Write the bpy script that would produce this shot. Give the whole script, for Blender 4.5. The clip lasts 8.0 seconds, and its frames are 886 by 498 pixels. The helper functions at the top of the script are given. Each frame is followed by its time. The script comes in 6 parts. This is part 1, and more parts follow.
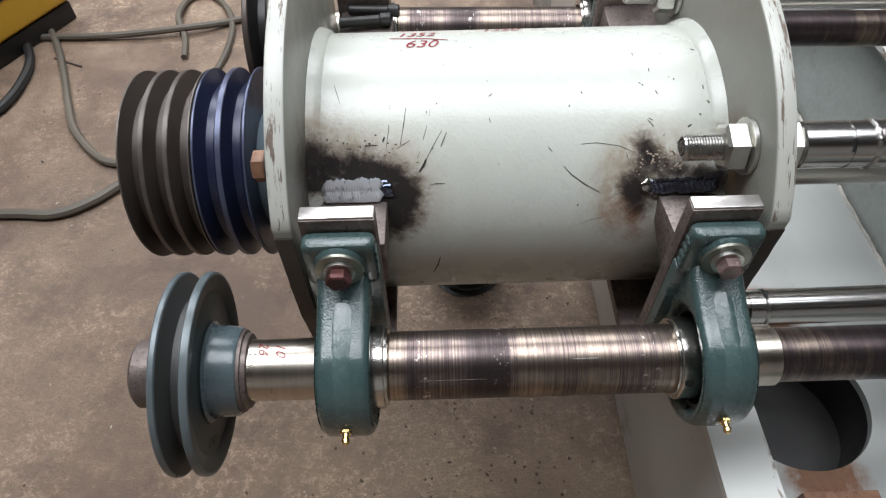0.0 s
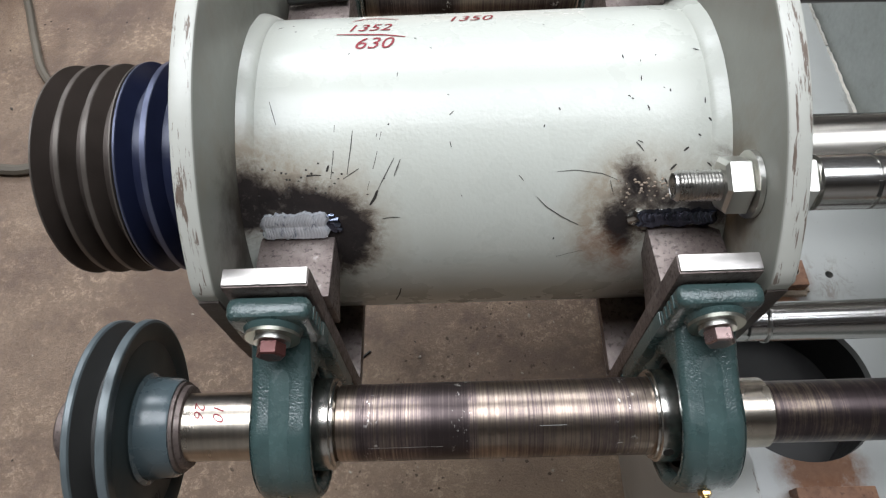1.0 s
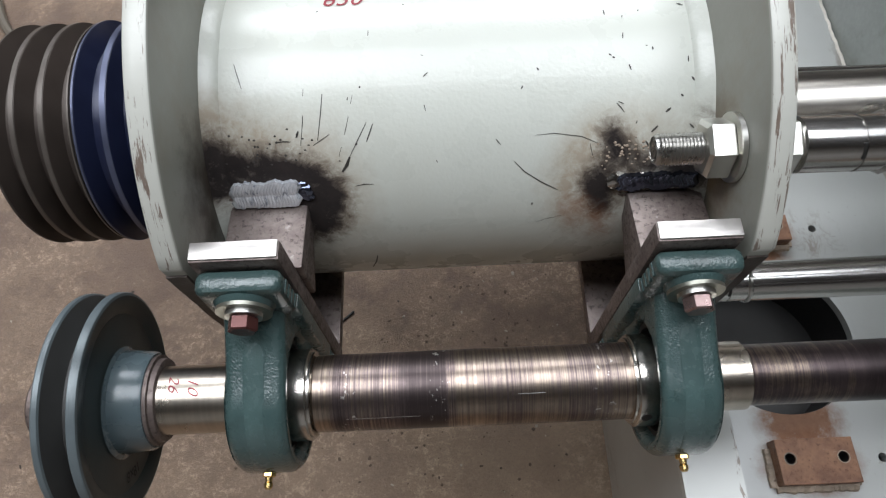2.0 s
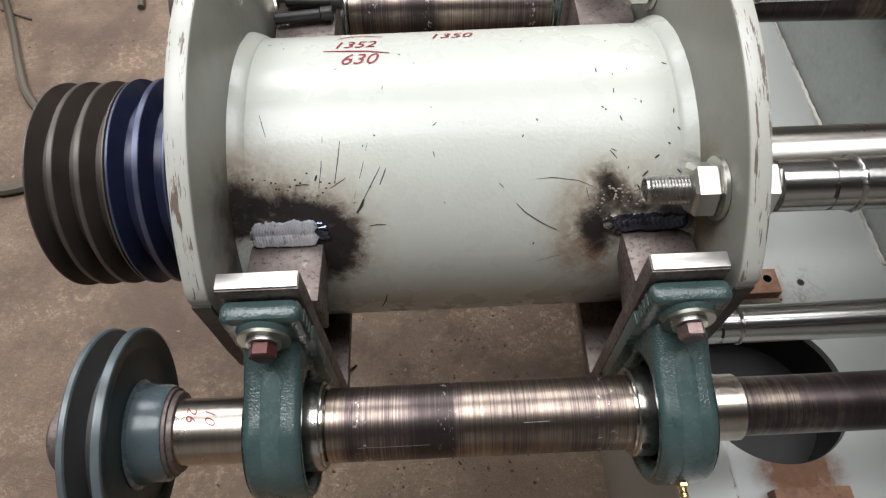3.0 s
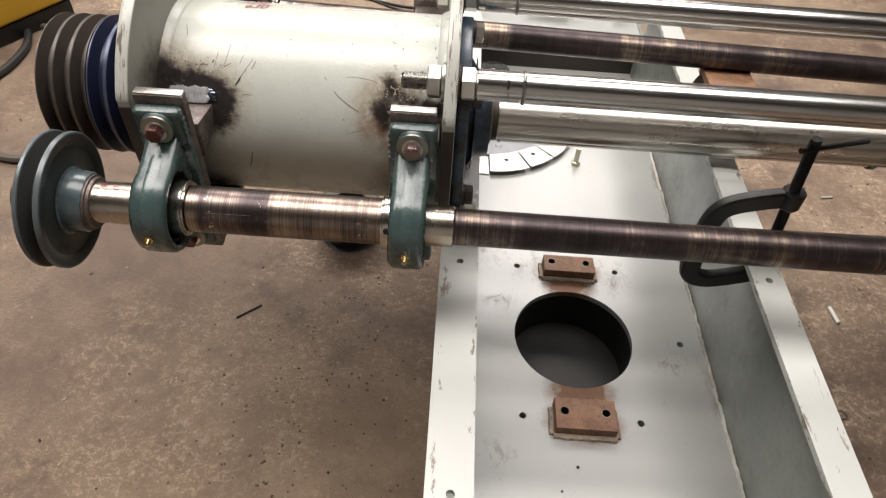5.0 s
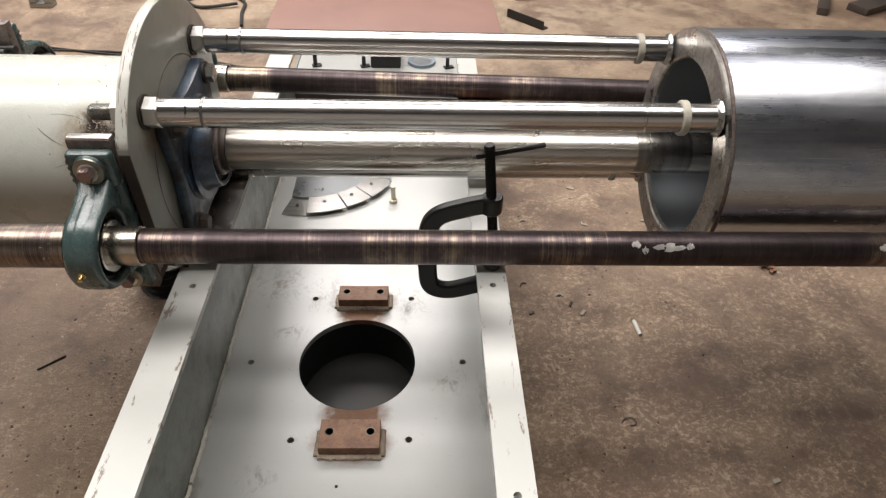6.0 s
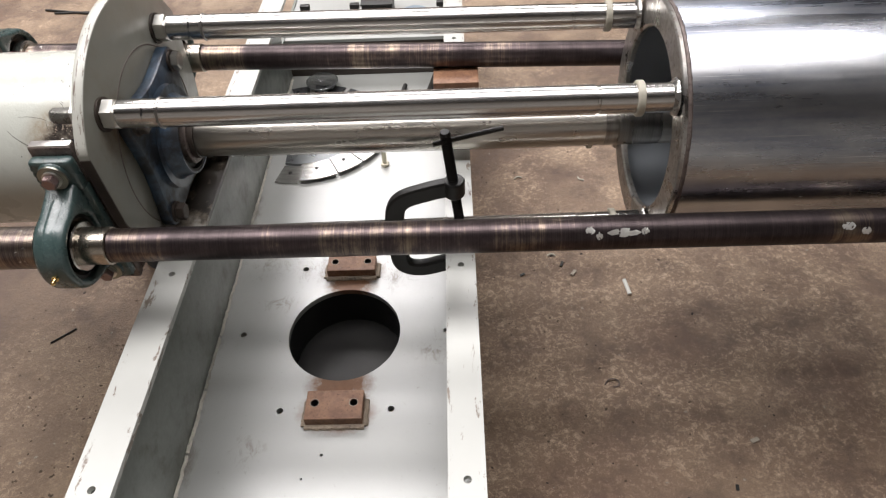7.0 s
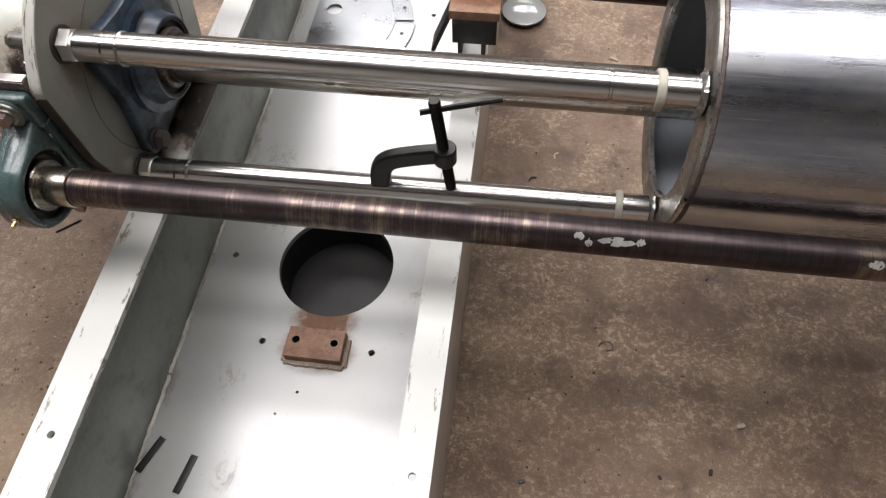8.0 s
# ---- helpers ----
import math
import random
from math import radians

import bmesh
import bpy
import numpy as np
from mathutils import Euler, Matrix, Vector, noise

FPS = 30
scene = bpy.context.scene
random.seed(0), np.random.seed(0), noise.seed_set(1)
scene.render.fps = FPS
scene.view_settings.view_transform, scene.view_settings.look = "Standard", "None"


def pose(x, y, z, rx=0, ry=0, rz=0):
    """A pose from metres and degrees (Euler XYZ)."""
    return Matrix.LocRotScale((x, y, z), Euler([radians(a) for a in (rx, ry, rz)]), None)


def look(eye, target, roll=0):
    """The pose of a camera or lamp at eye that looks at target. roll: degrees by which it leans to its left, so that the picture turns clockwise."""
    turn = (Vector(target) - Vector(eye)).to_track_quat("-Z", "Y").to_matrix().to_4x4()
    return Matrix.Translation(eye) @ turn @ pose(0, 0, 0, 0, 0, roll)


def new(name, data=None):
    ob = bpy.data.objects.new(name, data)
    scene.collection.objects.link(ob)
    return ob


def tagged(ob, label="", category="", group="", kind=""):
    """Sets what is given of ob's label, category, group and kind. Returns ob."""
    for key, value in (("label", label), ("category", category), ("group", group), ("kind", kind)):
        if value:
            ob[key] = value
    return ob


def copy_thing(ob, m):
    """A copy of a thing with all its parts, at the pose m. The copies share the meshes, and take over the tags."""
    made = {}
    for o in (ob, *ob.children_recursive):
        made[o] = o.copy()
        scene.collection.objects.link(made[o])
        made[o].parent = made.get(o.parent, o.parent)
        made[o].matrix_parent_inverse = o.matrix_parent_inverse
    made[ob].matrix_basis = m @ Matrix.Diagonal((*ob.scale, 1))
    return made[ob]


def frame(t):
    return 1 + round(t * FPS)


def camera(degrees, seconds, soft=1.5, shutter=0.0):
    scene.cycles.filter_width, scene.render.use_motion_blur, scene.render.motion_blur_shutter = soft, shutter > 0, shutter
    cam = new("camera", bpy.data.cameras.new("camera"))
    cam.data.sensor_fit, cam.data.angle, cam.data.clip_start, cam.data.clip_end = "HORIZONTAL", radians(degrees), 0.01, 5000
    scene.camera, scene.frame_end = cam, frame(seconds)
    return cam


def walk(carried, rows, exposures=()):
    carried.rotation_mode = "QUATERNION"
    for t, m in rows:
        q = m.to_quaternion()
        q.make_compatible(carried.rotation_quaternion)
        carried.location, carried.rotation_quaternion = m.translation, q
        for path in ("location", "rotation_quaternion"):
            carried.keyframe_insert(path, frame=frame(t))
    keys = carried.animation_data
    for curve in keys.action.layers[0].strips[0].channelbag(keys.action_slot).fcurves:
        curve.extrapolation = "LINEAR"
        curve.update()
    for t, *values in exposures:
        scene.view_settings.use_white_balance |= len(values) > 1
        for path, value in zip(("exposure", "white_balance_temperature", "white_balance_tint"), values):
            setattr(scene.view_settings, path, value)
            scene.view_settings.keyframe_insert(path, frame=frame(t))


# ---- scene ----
cam = camera(68.2, 8.0, 1.25)
PATH = [
    (0, (0.13, 0.207, 1.113), (0.147, 1.45, -0.454), -1.0),
    (0.5, (0.17, 0.281, 1.129), (0.131, 1.39, -0.535), -2.8),
    (1, (0.187, 0.356, 1.123), (0.143, 1.338, -0.619), -4.1),
    (1.5, (0.193, 0.38, 1.113), (0.193, 1.253, -0.686), -1.2),
    (2, (0.197, 0.374, 1.117), (0.184, 1.223, -0.694), -3.4),
    (2.2, (0.194, 0.366, 1.121), (0.188, 1.216, -0.689), -2.7),
    (3.3, (0.185, 0.285, 1.153), (0.203, 1.389, -0.515), -2.3),
    (3.5, (0.187, 0.226, 1.165), (0.215, 1.355, -0.485), -3.7),
    (4, (0.178, 0.09, 1.15), (0.473, 1.311, -0.406), 3.5),
    (4.2, (0.185, 0.06, 1.149), (0.581, 1.279, -0.386), 6.8),
    (5.3, (0.557, -0.199, 1.202), (0.465, 1.254, -0.168), 3.8),
    (5.5, (0.644, -0.22, 1.195), (0.681, 1.289, -0.118), 5.9),
    (6, (0.83, -0.218, 1.178), (0.9, 1.304, -0.118), 2.0),
    (6.5, (0.94, -0.21, 1.194), (0.864, 1.199, -0.224), -4.5),
    (7, (0.947, -0.171, 1.252), (0.904, 1.204, -0.199), -2.8),
    (7.5, (0.996, -0.089, 1.277), (0.803, 1.193, -0.245), -6.1),
    (8, (1.04, 0.024, 1.3), (0.863, 1.042, -0.412), -3.0),
]
LIGHTING = [(0, -0.07, 6250, 9), (1.0, -0.20, 6220, 9), (2.2, -0.24, 6200, 9), (3.5, -0.16, 6800, 11), (4.0, -0.03, 7000, 12), (5.5, 0.0, 7150, 13), (6.5, 0.04, 6900, 13), (8, 0.04, 6750, 14)]
walk(cam, [(t, look(eye, target, roll)) for t, eye, target, roll in PATH], LIGHTING)

# ---- world and light ----
world = bpy.data.worlds.new("world")
scene.world = world
world.use_nodes = True
sky = world.node_tree.nodes.new("ShaderNodeTexSky")
sky.sky_type, sky.sun_disc, sky.sun_elevation, sky.sun_rotation = "NISHITA", False, radians(50), radians(30)
world.node_tree.links.new(sky.outputs[0], world.node_tree.nodes["Background"].inputs[0])
world.node_tree.nodes["Background"].inputs[1].default_value = 0.1

ROOF = 5.0
# two bands of roof lights, each in three lengths, the dimmer middle ones added as fill: x from, x to, y from, y to,
# radiance
ROOF_LIGHTS = [(-3.2, 0.12, 0.05, 2.15, 11.0), (0.12, 0.93, 0.05, 2.15, 7.0), (0.93, 2.9, 0.05, 2.15, 8.5),
               (-3.2, 0.20, 4.1, 6.9, 11.0), (0.20, 0.85, 4.1, 6.9, 5.0), (0.85, 2.45, 4.1, 6.9, 10.0)]
for x0, x1, y0, y1, glow in ROOF_LIGHTS:
    lamp = bpy.data.lights.new("roof_light", "AREA")
    lamp.shape, lamp.size, lamp.size_y = "RECTANGLE", x1 - x0, y1 - y0
    lamp.energy = glow * math.pi * (x1 - x0) * (y1 - y0)
    lamp.color = (0.98, 0.985, 1.0)
    new("roof_light", lamp).matrix_world = pose((x0 + x1) / 2, (y0 + y1) / 2, ROOF + 0.05)


# ---- materials ----
class Nodes:
    """Short hand for building a node material."""

    def __init__(self, name):
        self.mat = bpy.data.materials.new(name)
        self.mat.use_nodes = True
        self.tree = self.mat.node_tree
        self.bsdf = self.tree.nodes["Principled BSDF"]
        self.coord = self.add("ShaderNodeTexCoord").outputs["Object"]

    def add(self, kind, **values):
        node = self.tree.nodes.new(kind)
        for key, value in values.items():
            node.inputs[key].default_value = value
        return node

    def link(self, a, b):
        self.tree.links.new(a, b)

    def vec(self, scale=(1, 1, 1), offset=(0, 0, 0), source=None):
        node = self.add("ShaderNodeMapping")
        node.inputs["Scale"].default_value = scale
        node.inputs["Location"].default_value = offset
        self.link(source or self.coord, node.inputs["Vector"])
        return node.outputs[0]

    def noise(self, scale, detail=4.0, rough=0.55, stretch=(1, 1, 1), offset=(0, 0, 0), bend=0.0):
        node = self.add("ShaderNodeTexNoise", Scale=scale, Detail=detail, Roughness=rough, Distortion=bend)
        self.link(self.vec(stretch, offset), node.inputs["Vector"])
        return node.outputs["Fac"]

    def ramp(self, value, *stops):
        """stops: (place, grey or colour)"""
        node = self.add("ShaderNodeValToRGB")
        ends = node.color_ramp.elements
        while len(ends) < len(stops):
            ends.new(0.5)
        for end, (place, tone) in zip(ends, stops):
            end.position = place
            end.color = (tone, tone, tone, 1) if isinstance(tone, (int, float)) else (*tone, 1)
        self.link(value, node.inputs[0])
        return node.outputs[0]

    def mix(self, fac, a, b, kind="MIX"):
        node = self.tree.nodes.new("ShaderNodeMix")
        node.data_type, node.blend_type = "RGBA", kind
        for socket, value in ((node.inputs[0], fac), (node.inputs[6], a), (node.inputs[7], b)):
            if isinstance(value, (int, float)):
                socket.default_value = value if socket == node.inputs[0] else (value, value, value, 1)
            elif isinstance(value, tuple):
                socket.default_value = (*value, 1)
            else:
                self.link(value, socket)
        return node.outputs[2]

    def math(self, kind, a, b=0.0, clamp=False):
        node = self.add("ShaderNodeMath")
        node.operation, node.use_clamp = kind, clamp
        for socket, value in zip(node.inputs, (a, b)):
            if isinstance(value, (int, float)):
                socket.default_value = value
            else:
                self.link(value, socket)
        return node.outputs[0]

    def near(self, point, radius, stretch=(1, 1, 1)):
        """1 at a point, 0 at a radius from it and beyond."""
        node = self.add("ShaderNodeVectorMath")
        node.operation = "DISTANCE"
        self.link(self.vec(stretch), node.inputs[0])
        node.inputs[1].default_value = [p * s for p, s in zip(point, stretch)]
        return self.math("SUBTRACT", 1.0, self.math("DIVIDE", node.outputs["Value"], radius), True)

    def out(self, colour, rough=0.5, metal=0.0, bump=None, strength=0.2, distance=0.002, coat=0.0, coat_rough=0.08, coat_ior=1.5, level=0.5):
        b = self.bsdf
        for socket, value in ((b.inputs["Specular IOR Level"], level), (b.inputs["Coat Weight"], coat)):
            if isinstance(value, (int, float)):
                socket.default_value = value
            else:
                self.link(value, socket)
        for socket, value in ((b.inputs["Base Color"], colour), (b.inputs["Roughness"], rough), (b.inputs["Metallic"], metal)):
            if isinstance(value, tuple):
                socket.default_value = (*value, 1)
            elif isinstance(value, (int, float)):
                socket.default_value = value
            else:
                self.link(value, socket)
        if coat:
            b.inputs["Coat Roughness"].default_value = coat_rough
            b.inputs["Coat IOR"].default_value = coat_ior
        if bump is not None:
            node = self.add("ShaderNodeBump", Distance=distance)
            if isinstance(strength, (int, float)):
                node.inputs["Strength"].default_value = strength
            else:
                self.link(strength, node.inputs["Strength"])
            self.link(bump, node.inputs["Height"])
            self.link(node.outputs[0], b.inputs["Normal"])
            if coat:
                self.link(node.outputs[0], b.inputs["Coat Normal"])
        return self.mat


def plain(name, tone, rough=0.5, metal=0.0, vary=0.25, scale=60, bump=0.15, coat=0.0):
    n = Nodes(name)
    fine, broad = n.noise(scale, 5), n.noise(scale / 9, 3, offset=(3, 1, 7))
    dark, light = tuple(c * (1 - vary) for c in tone), tuple(min(1, c * (1 + vary)) for c in tone)
    colour = n.mix(n.ramp(broad, (0.35, 0.0), (0.65, 1.0)), n.mix(fine, dark, tone), n.mix(fine, tone, light))
    r = n.math("ADD", n.math("MULTIPLY", fine, 0.25), rough - 0.125, True)
    return n.out(colour, r, metal, fine, bump, 0.001, coat)


def drum_paint():
    """Pale grey gloss paint on the drum, scorched round the welds: soot laid out on the unrolled skin (x along the drum, s round it)."""
    n = Nodes("drum_paint")
    base = n.mix(n.noise(7, 3), (0.505, 0.520, 0.468), (0.575, 0.588, 0.535))
    base = n.mix(n.math("MULTIPLY", n.ramp(n.noise(5, 5, 0.6, (1, 0.4, 0.4)), (0.52, 0.0), (0.7, 1.0)), 0.2), base, (0.42, 0.39, 0.31))
    split = n.add("ShaderNodeSeparateXYZ")
    n.link(n.coord, split.inputs[0])
    turn = n.math("ARCTAN2", n.math("SUBTRACT", split.outputs[1], 0.774), n.math("SUBTRACT", split.outputs[2], 0.567))
    skin = n.add("ShaderNodeCombineXYZ")
    n.link(split.outputs[0], skin.inputs[0])
    n.link(n.math("MULTIPLY", turn, 0.1475), skin.inputs[1])

    def blob(x, angle, radius, weight=1.0):
        node = n.add("ShaderNodeVectorMath")
        node.operation = "DISTANCE"
        n.link(skin.outputs[0], node.inputs[0])
        node.inputs[1].default_value = (x, angle * 0.1475, 0)
        near = n.math("SUBTRACT", 1.0, n.math("DIVIDE", node.outputs["Value"], radius * 1.22), True)
        return n.math("MULTIPLY", n.ramp(near, (0.0, 0.0), (0.4, 0.36), (0.85, 1.0)), weight)

    def rays(x, angle, count, seed):
        """Hairs that fan out from a weld."""
        dx = n.math("SUBTRACT", split.outputs[0], x)
        dy = n.math("SUBTRACT", n.math("MULTIPLY", turn, 0.1475), angle * 0.1475)
        fan = n.add("ShaderNodeCombineXYZ")
        n.link(n.math("MULTIPLY", n.math("ARCTAN2", dy, dx), count), fan.inputs[0])
        n.link(n.math("MULTIPLY", n.math("SQRT", n.math("ADD", n.math("MULTIPLY", dx, dx), n.math("MULTIPLY", dy, dy))), 26.0), fan.inputs[1])
        fan.inputs[2].default_value = seed
        node = n.add("ShaderNodeTexNoise", Scale=1.0, Detail=4.0, Roughness=0.7)
        n.link(fan.outputs[0], node.inputs["Vector"])
        return node.outputs["Fac"]

    def total(blobs):
        out = None
        for b in blobs:
            out = blob(*b) if out is None else n.math("ADD", out, blob(*b))
        return n.math("MINIMUM", out, 1.25)

    burnt = None
    wisp = n.math("SUBTRACT", n.math("ADD", n.math("MULTIPLY", n.noise(34, 7, 0.70, bend=0.9), 0.5), n.math("MULTIPLY", n.noise(95, 7, 0.75, bend=0.6), 0.5)), 0.5)
    for centre, blobs, halo, seed in (
            ((0.05, -0.98), ((0.006, -0.78, 0.026, 0.8), (0.008, -0.90, 0.032), (0.032, -0.86, 0.027, 0.9), (0.052, -0.85, 0.024, 0.9), (0.070, -0.87, 0.026, 0.9), (0.087, -0.95, 0.028), (0.096, -1.04, 0.030),
                             (0.092, -1.16, 0.028, 0.9), (0.086, -1.28, 0.024, 0.5), (0.014, -0.66, 0.020, 0.35)),
             ((0.03, -0.78, 0.056), (0.085, -0.86, 0.060), (0.10, -1.15, 0.050), (0.006, -0.62, 0.045)), 1.0),
            ((0.362, -1.02), ((0.333, -0.70, 0.015, 0.5), (0.335, -0.78, 0.019, 0.75), (0.342, -0.87, 0.022, 0.85), (0.364, -0.91, 0.020, 0.9), (0.388, -0.93, 0.020, 0.9), (0.406, -0.98, 0.021), (0.322, -0.97, 0.018, 0.8),
                               (0.325, -1.07, 0.023, 0.95), (0.330, -1.17, 0.018, 0.7), (0.408, -0.68, 0.018, 0.4)),
             ((0.318, -0.92, 0.048), (0.342, -0.80, 0.048), (0.315, -1.15, 0.050), (0.395, -0.74, 0.040, 0.6)), 7.0)):
        fan = n.math("SUBTRACT", rays(*centre, 5.0, seed), 0.5)
        edge = n.math("ADD", n.math("MULTIPLY", fan, 0.9), n.math("MULTIPLY", wisp, 3.2))
        warm = n.math("MULTIPLY", total(halo), n.math("ADD", n.math("MULTIPLY", edge, 0.8), 0.7))
        base = n.mix(n.ramp(warm, (0.12, 0.0), (1.0, 0.62)), base, (0.26, 0.175, 0.095))
        body = total(blobs)
        soot = n.math("ADD", n.math("MULTIPLY", body, 0.86), n.math("MULTIPLY", edge, n.ramp(body, (0.0, 0.0), (0.3, 0.75), (1.0, 0.60))))
        char = n.ramp(soot, (0.1, 0.0), (0.8, 1.0))
        burnt = char if burnt is None else n.math("MAXIMUM", burnt, char)
        base = n.mix(n.ramp(soot, (0.05, 0.0), (0.30, 0.34), (0.75, 0.86)), base, n.mix(n.noise(45, 5, 0.7, offset=(5, 2, 8)), (0.060, 0.046, 0.038), (0.125, 0.098, 0.078)))
        base = n.mix(n.ramp(soot, (0.55, 0.0), (1.25, 0.92)), base, n.mix(n.noise(70, 4, 0.6), (0.008, 0.008, 0.010), (0.032, 0.026, 0.025)))
    # rust tint below the second weld, and soot under the drum
    for x, angle, radius in ((0.316, -1.26, 0.034), (0.334, -1.36, 0.030), (0.303, -1.14, 0.022)):
        mark = n.math("MULTIPLY", blob(x, angle, radius), n.math("ADD", n.math("MULTIPLY", wisp, 2.2), 0.6))
        base = n.mix(n.ramp(mark, (0.18, 0.0), (1.1, 0.62)), base, (0.23, 0.092, 0.042))
    for x, angle, radius in ((0.060, -2.1, 0.06), (0.37, -1.95, 0.065)):
        base = n.mix(n.math("MULTIPLY", blob(x, angle, radius), 0.9), base, (0.02, 0.017, 0.014))
    peel = n.noise(300, 2, 0.45)
    clean = n.math("SUBTRACT", 1.0, n.math("MULTIPLY", burnt, 0.93))
    rough = n.math("ADD", n.ramp(n.noise(25, 4), (0.3, 0.24), (0.7, 0.33)), n.math("MULTIPLY", burnt, 0.40))
    return n.out(base, rough, 0.0, peel, 0.26, 0.001, n.math("MULTIPLY", clean, 0.24), 0.07, 1.5, n.math("MULTIPLY", clean, 0.26))


def plate_paint(name, centre, radius, chips=0.86, scorch=((0.0, 0.655, 0.655), 0.085, (0.035, 0.026, 0.018))):
    """Grey paint, shade put into the faces' tone, the rim left lit and pale, chipped off there in small flakes."""
    n = Nodes(name)
    # faces darker than the drum's paint: their shade is in this tone
    base = n.mix(n.noise(9, 4), (0.185, 0.186, 0.160), (0.265, 0.266, 0.232))
    base = n.mix(n.math("MULTIPLY", n.ramp(n.noise(14, 7, 0.7), (0.50, 0.0), (0.72, 1.0)), 0.45), base, (0.19, 0.16, 0.12))
    flat = n.add("ShaderNodeVectorMath")
    flat.operation = "DISTANCE"
    n.link(n.vec((0, 1, 1)), flat.inputs[0])
    flat.inputs[1].default_value = (0, *centre)
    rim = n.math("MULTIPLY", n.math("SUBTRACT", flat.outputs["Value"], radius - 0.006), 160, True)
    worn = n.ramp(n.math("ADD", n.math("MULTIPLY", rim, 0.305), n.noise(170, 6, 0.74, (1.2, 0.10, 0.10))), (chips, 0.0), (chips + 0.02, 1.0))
    # the rim keeps the lit tone of the same paint
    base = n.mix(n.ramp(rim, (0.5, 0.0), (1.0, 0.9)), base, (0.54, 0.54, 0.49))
    base = n.mix(worn, base, n.mix(n.noise(90, 2), (0.09, 0.055, 0.035), (0.24, 0.20, 0.17)))
    wob = n.math("MULTIPLY", n.math("SUBTRACT", n.noise(50, 8, 0.72), 0.5), 1.0)
    soot = n.ramp(n.math("ADD", n.near(*scorch[:2]), wob), (0.15, 0.0), (0.75, 0.92))
    base = n.mix(soot, base, scorch[2])
    # oil and rust that ran down the lower half
    low = n.math("MULTIPLY", n.near((0.0, 0.80, 0.43), 0.20, (0, 0.7, 1)), n.math("MULTIPLY", n.noise(26, 7, 0.72, (1, 1, 0.5)), 2.0))
    base = n.mix(n.ramp(low, (0.25, 0.0), (0.8, 0.75)), base, (0.105, 0.078, 0.050))
    return n.out(base, n.ramp(n.noise(30, 3), (0.3, 0.28), (0.7, 0.46)), 0.0, n.noise(120, 4), 0.2, 0.001, 0.15)


def bed_paint():
    """Grey machine paint: broad clouds, specks, scuffs, grime along the weld seams and rust round the blocks."""
    n = Nodes("bed_paint")
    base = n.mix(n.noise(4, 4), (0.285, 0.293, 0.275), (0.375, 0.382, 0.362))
    base = n.mix(n.math("MULTIPLY", n.ramp(n.noise(11, 7, 0.68, (1, 0.6, 1)), (0.54, 0.0), (0.76, 1.0)), 0.35), base, (0.245, 0.235, 0.205))
    base = n.mix(n.math("MULTIPLY", n.ramp(n.noise(75, 6, 0.75), (0.635, 0.0), (0.68, 1.0)), 0.6), base, (0.15, 0.125, 0.09))
    dull = n.ramp(n.noise(75, 6, 0.75), (0.68, 0.0), (0.73, 0.6))
    scuff = n.ramp(n.noise(48, 9, 0.78, (1, 0.6, 1), bend=0.6), (0.46, 0.0), (0.66, 1.0))
    # grime beside the two seams
    for x in (0.432, 0.970):
        side = n.math("MULTIPLY", n.near((x, 0, 0.12), 0.055, (1, 0, 0.5)), n.math("MULTIPLY", n.noise(34, 8, 0.75, (1, 0.5, 1), (2, 5, 1)), 2.0))
        side = n.math("MULTIPLY", side, n.ramp(n.noise(5, 3, 0.5, (0, 1, 0), (0, x * 9, 0)), (0.36, 0.25), (0.58, 1.0)))
        mark = n.ramp(side, (0.60, 0.0), (0.95, 0.6))
        base, dull = n.mix(mark, base, (0.17, 0.14, 0.105)), n.math("MAXIMUM", dull, mark)
    for point, radius in (((0.62, 0.86, 0.12), 0.09), ((0.80, 0.83, 0.12), 0.08), ((0.55, 0.40, 0.12), 0.06), ((0.90, 0.62, 0.12), 0.07), ((0.50, 0.9, 0.12), 0.12), ((0.455, 0.6, 0.2), 0.05), ((0.60, 0.22, 0.12), 0.05), ((0.55, 0.74, 0.12), 0.06)):
        mark = n.math("MULTIPLY", n.ramp(n.math("MULTIPLY", n.near(point, radius), scuff), (0.1, 0.0), (0.6, 1.0)), 0.6)
        base, dull = n.mix(mark, base, (0.20, 0.16, 0.12)), n.math("MAXIMUM", dull, mark)
    rust = n.math("MULTIPLY", n.noise(50, 6, 0.72), 2.2)
    for point, radius, stretch in (((0.705, 0.535, 0.12), 0.080, (0.9, 1.1, 1)), ((0.705, 0.795, 0.12), 0.07, (0.9, 1.2, 1)), ((0.705, 0.475, 0.12), 0.10, (1, 1.5, 1)), ((0.705, 0.84, 0.12), 0.095, (1, 1.6, 1))):
        mark = n.ramp(n.math("MULTIPLY", n.near(point, radius, stretch), rust), (0.16, 0.0), (0.62, 0.92))
        base, dull = n.mix(mark, base, n.mix(n.noise(90, 5, 0.7), (0.15, 0.062, 0.032), (0.28, 0.15, 0.085))), n.math("MAXIMUM", dull, mark)
    clean = n.math("SUBTRACT", 1.0, dull)
    rough = n.math("ADD", n.ramp(n.noise(9, 6, 0.65), (0.3, 0.34), (0.7, 0.48)), n.math("MULTIPLY", dull, 0.3))
    return n.out(base, rough, 0.0, n.math("ADD", n.noise(170, 3), n.math("MULTIPLY", n.noise(14, 3), 3.0)), 0.12, 0.001, clean, 0.36, 1.85, clean)


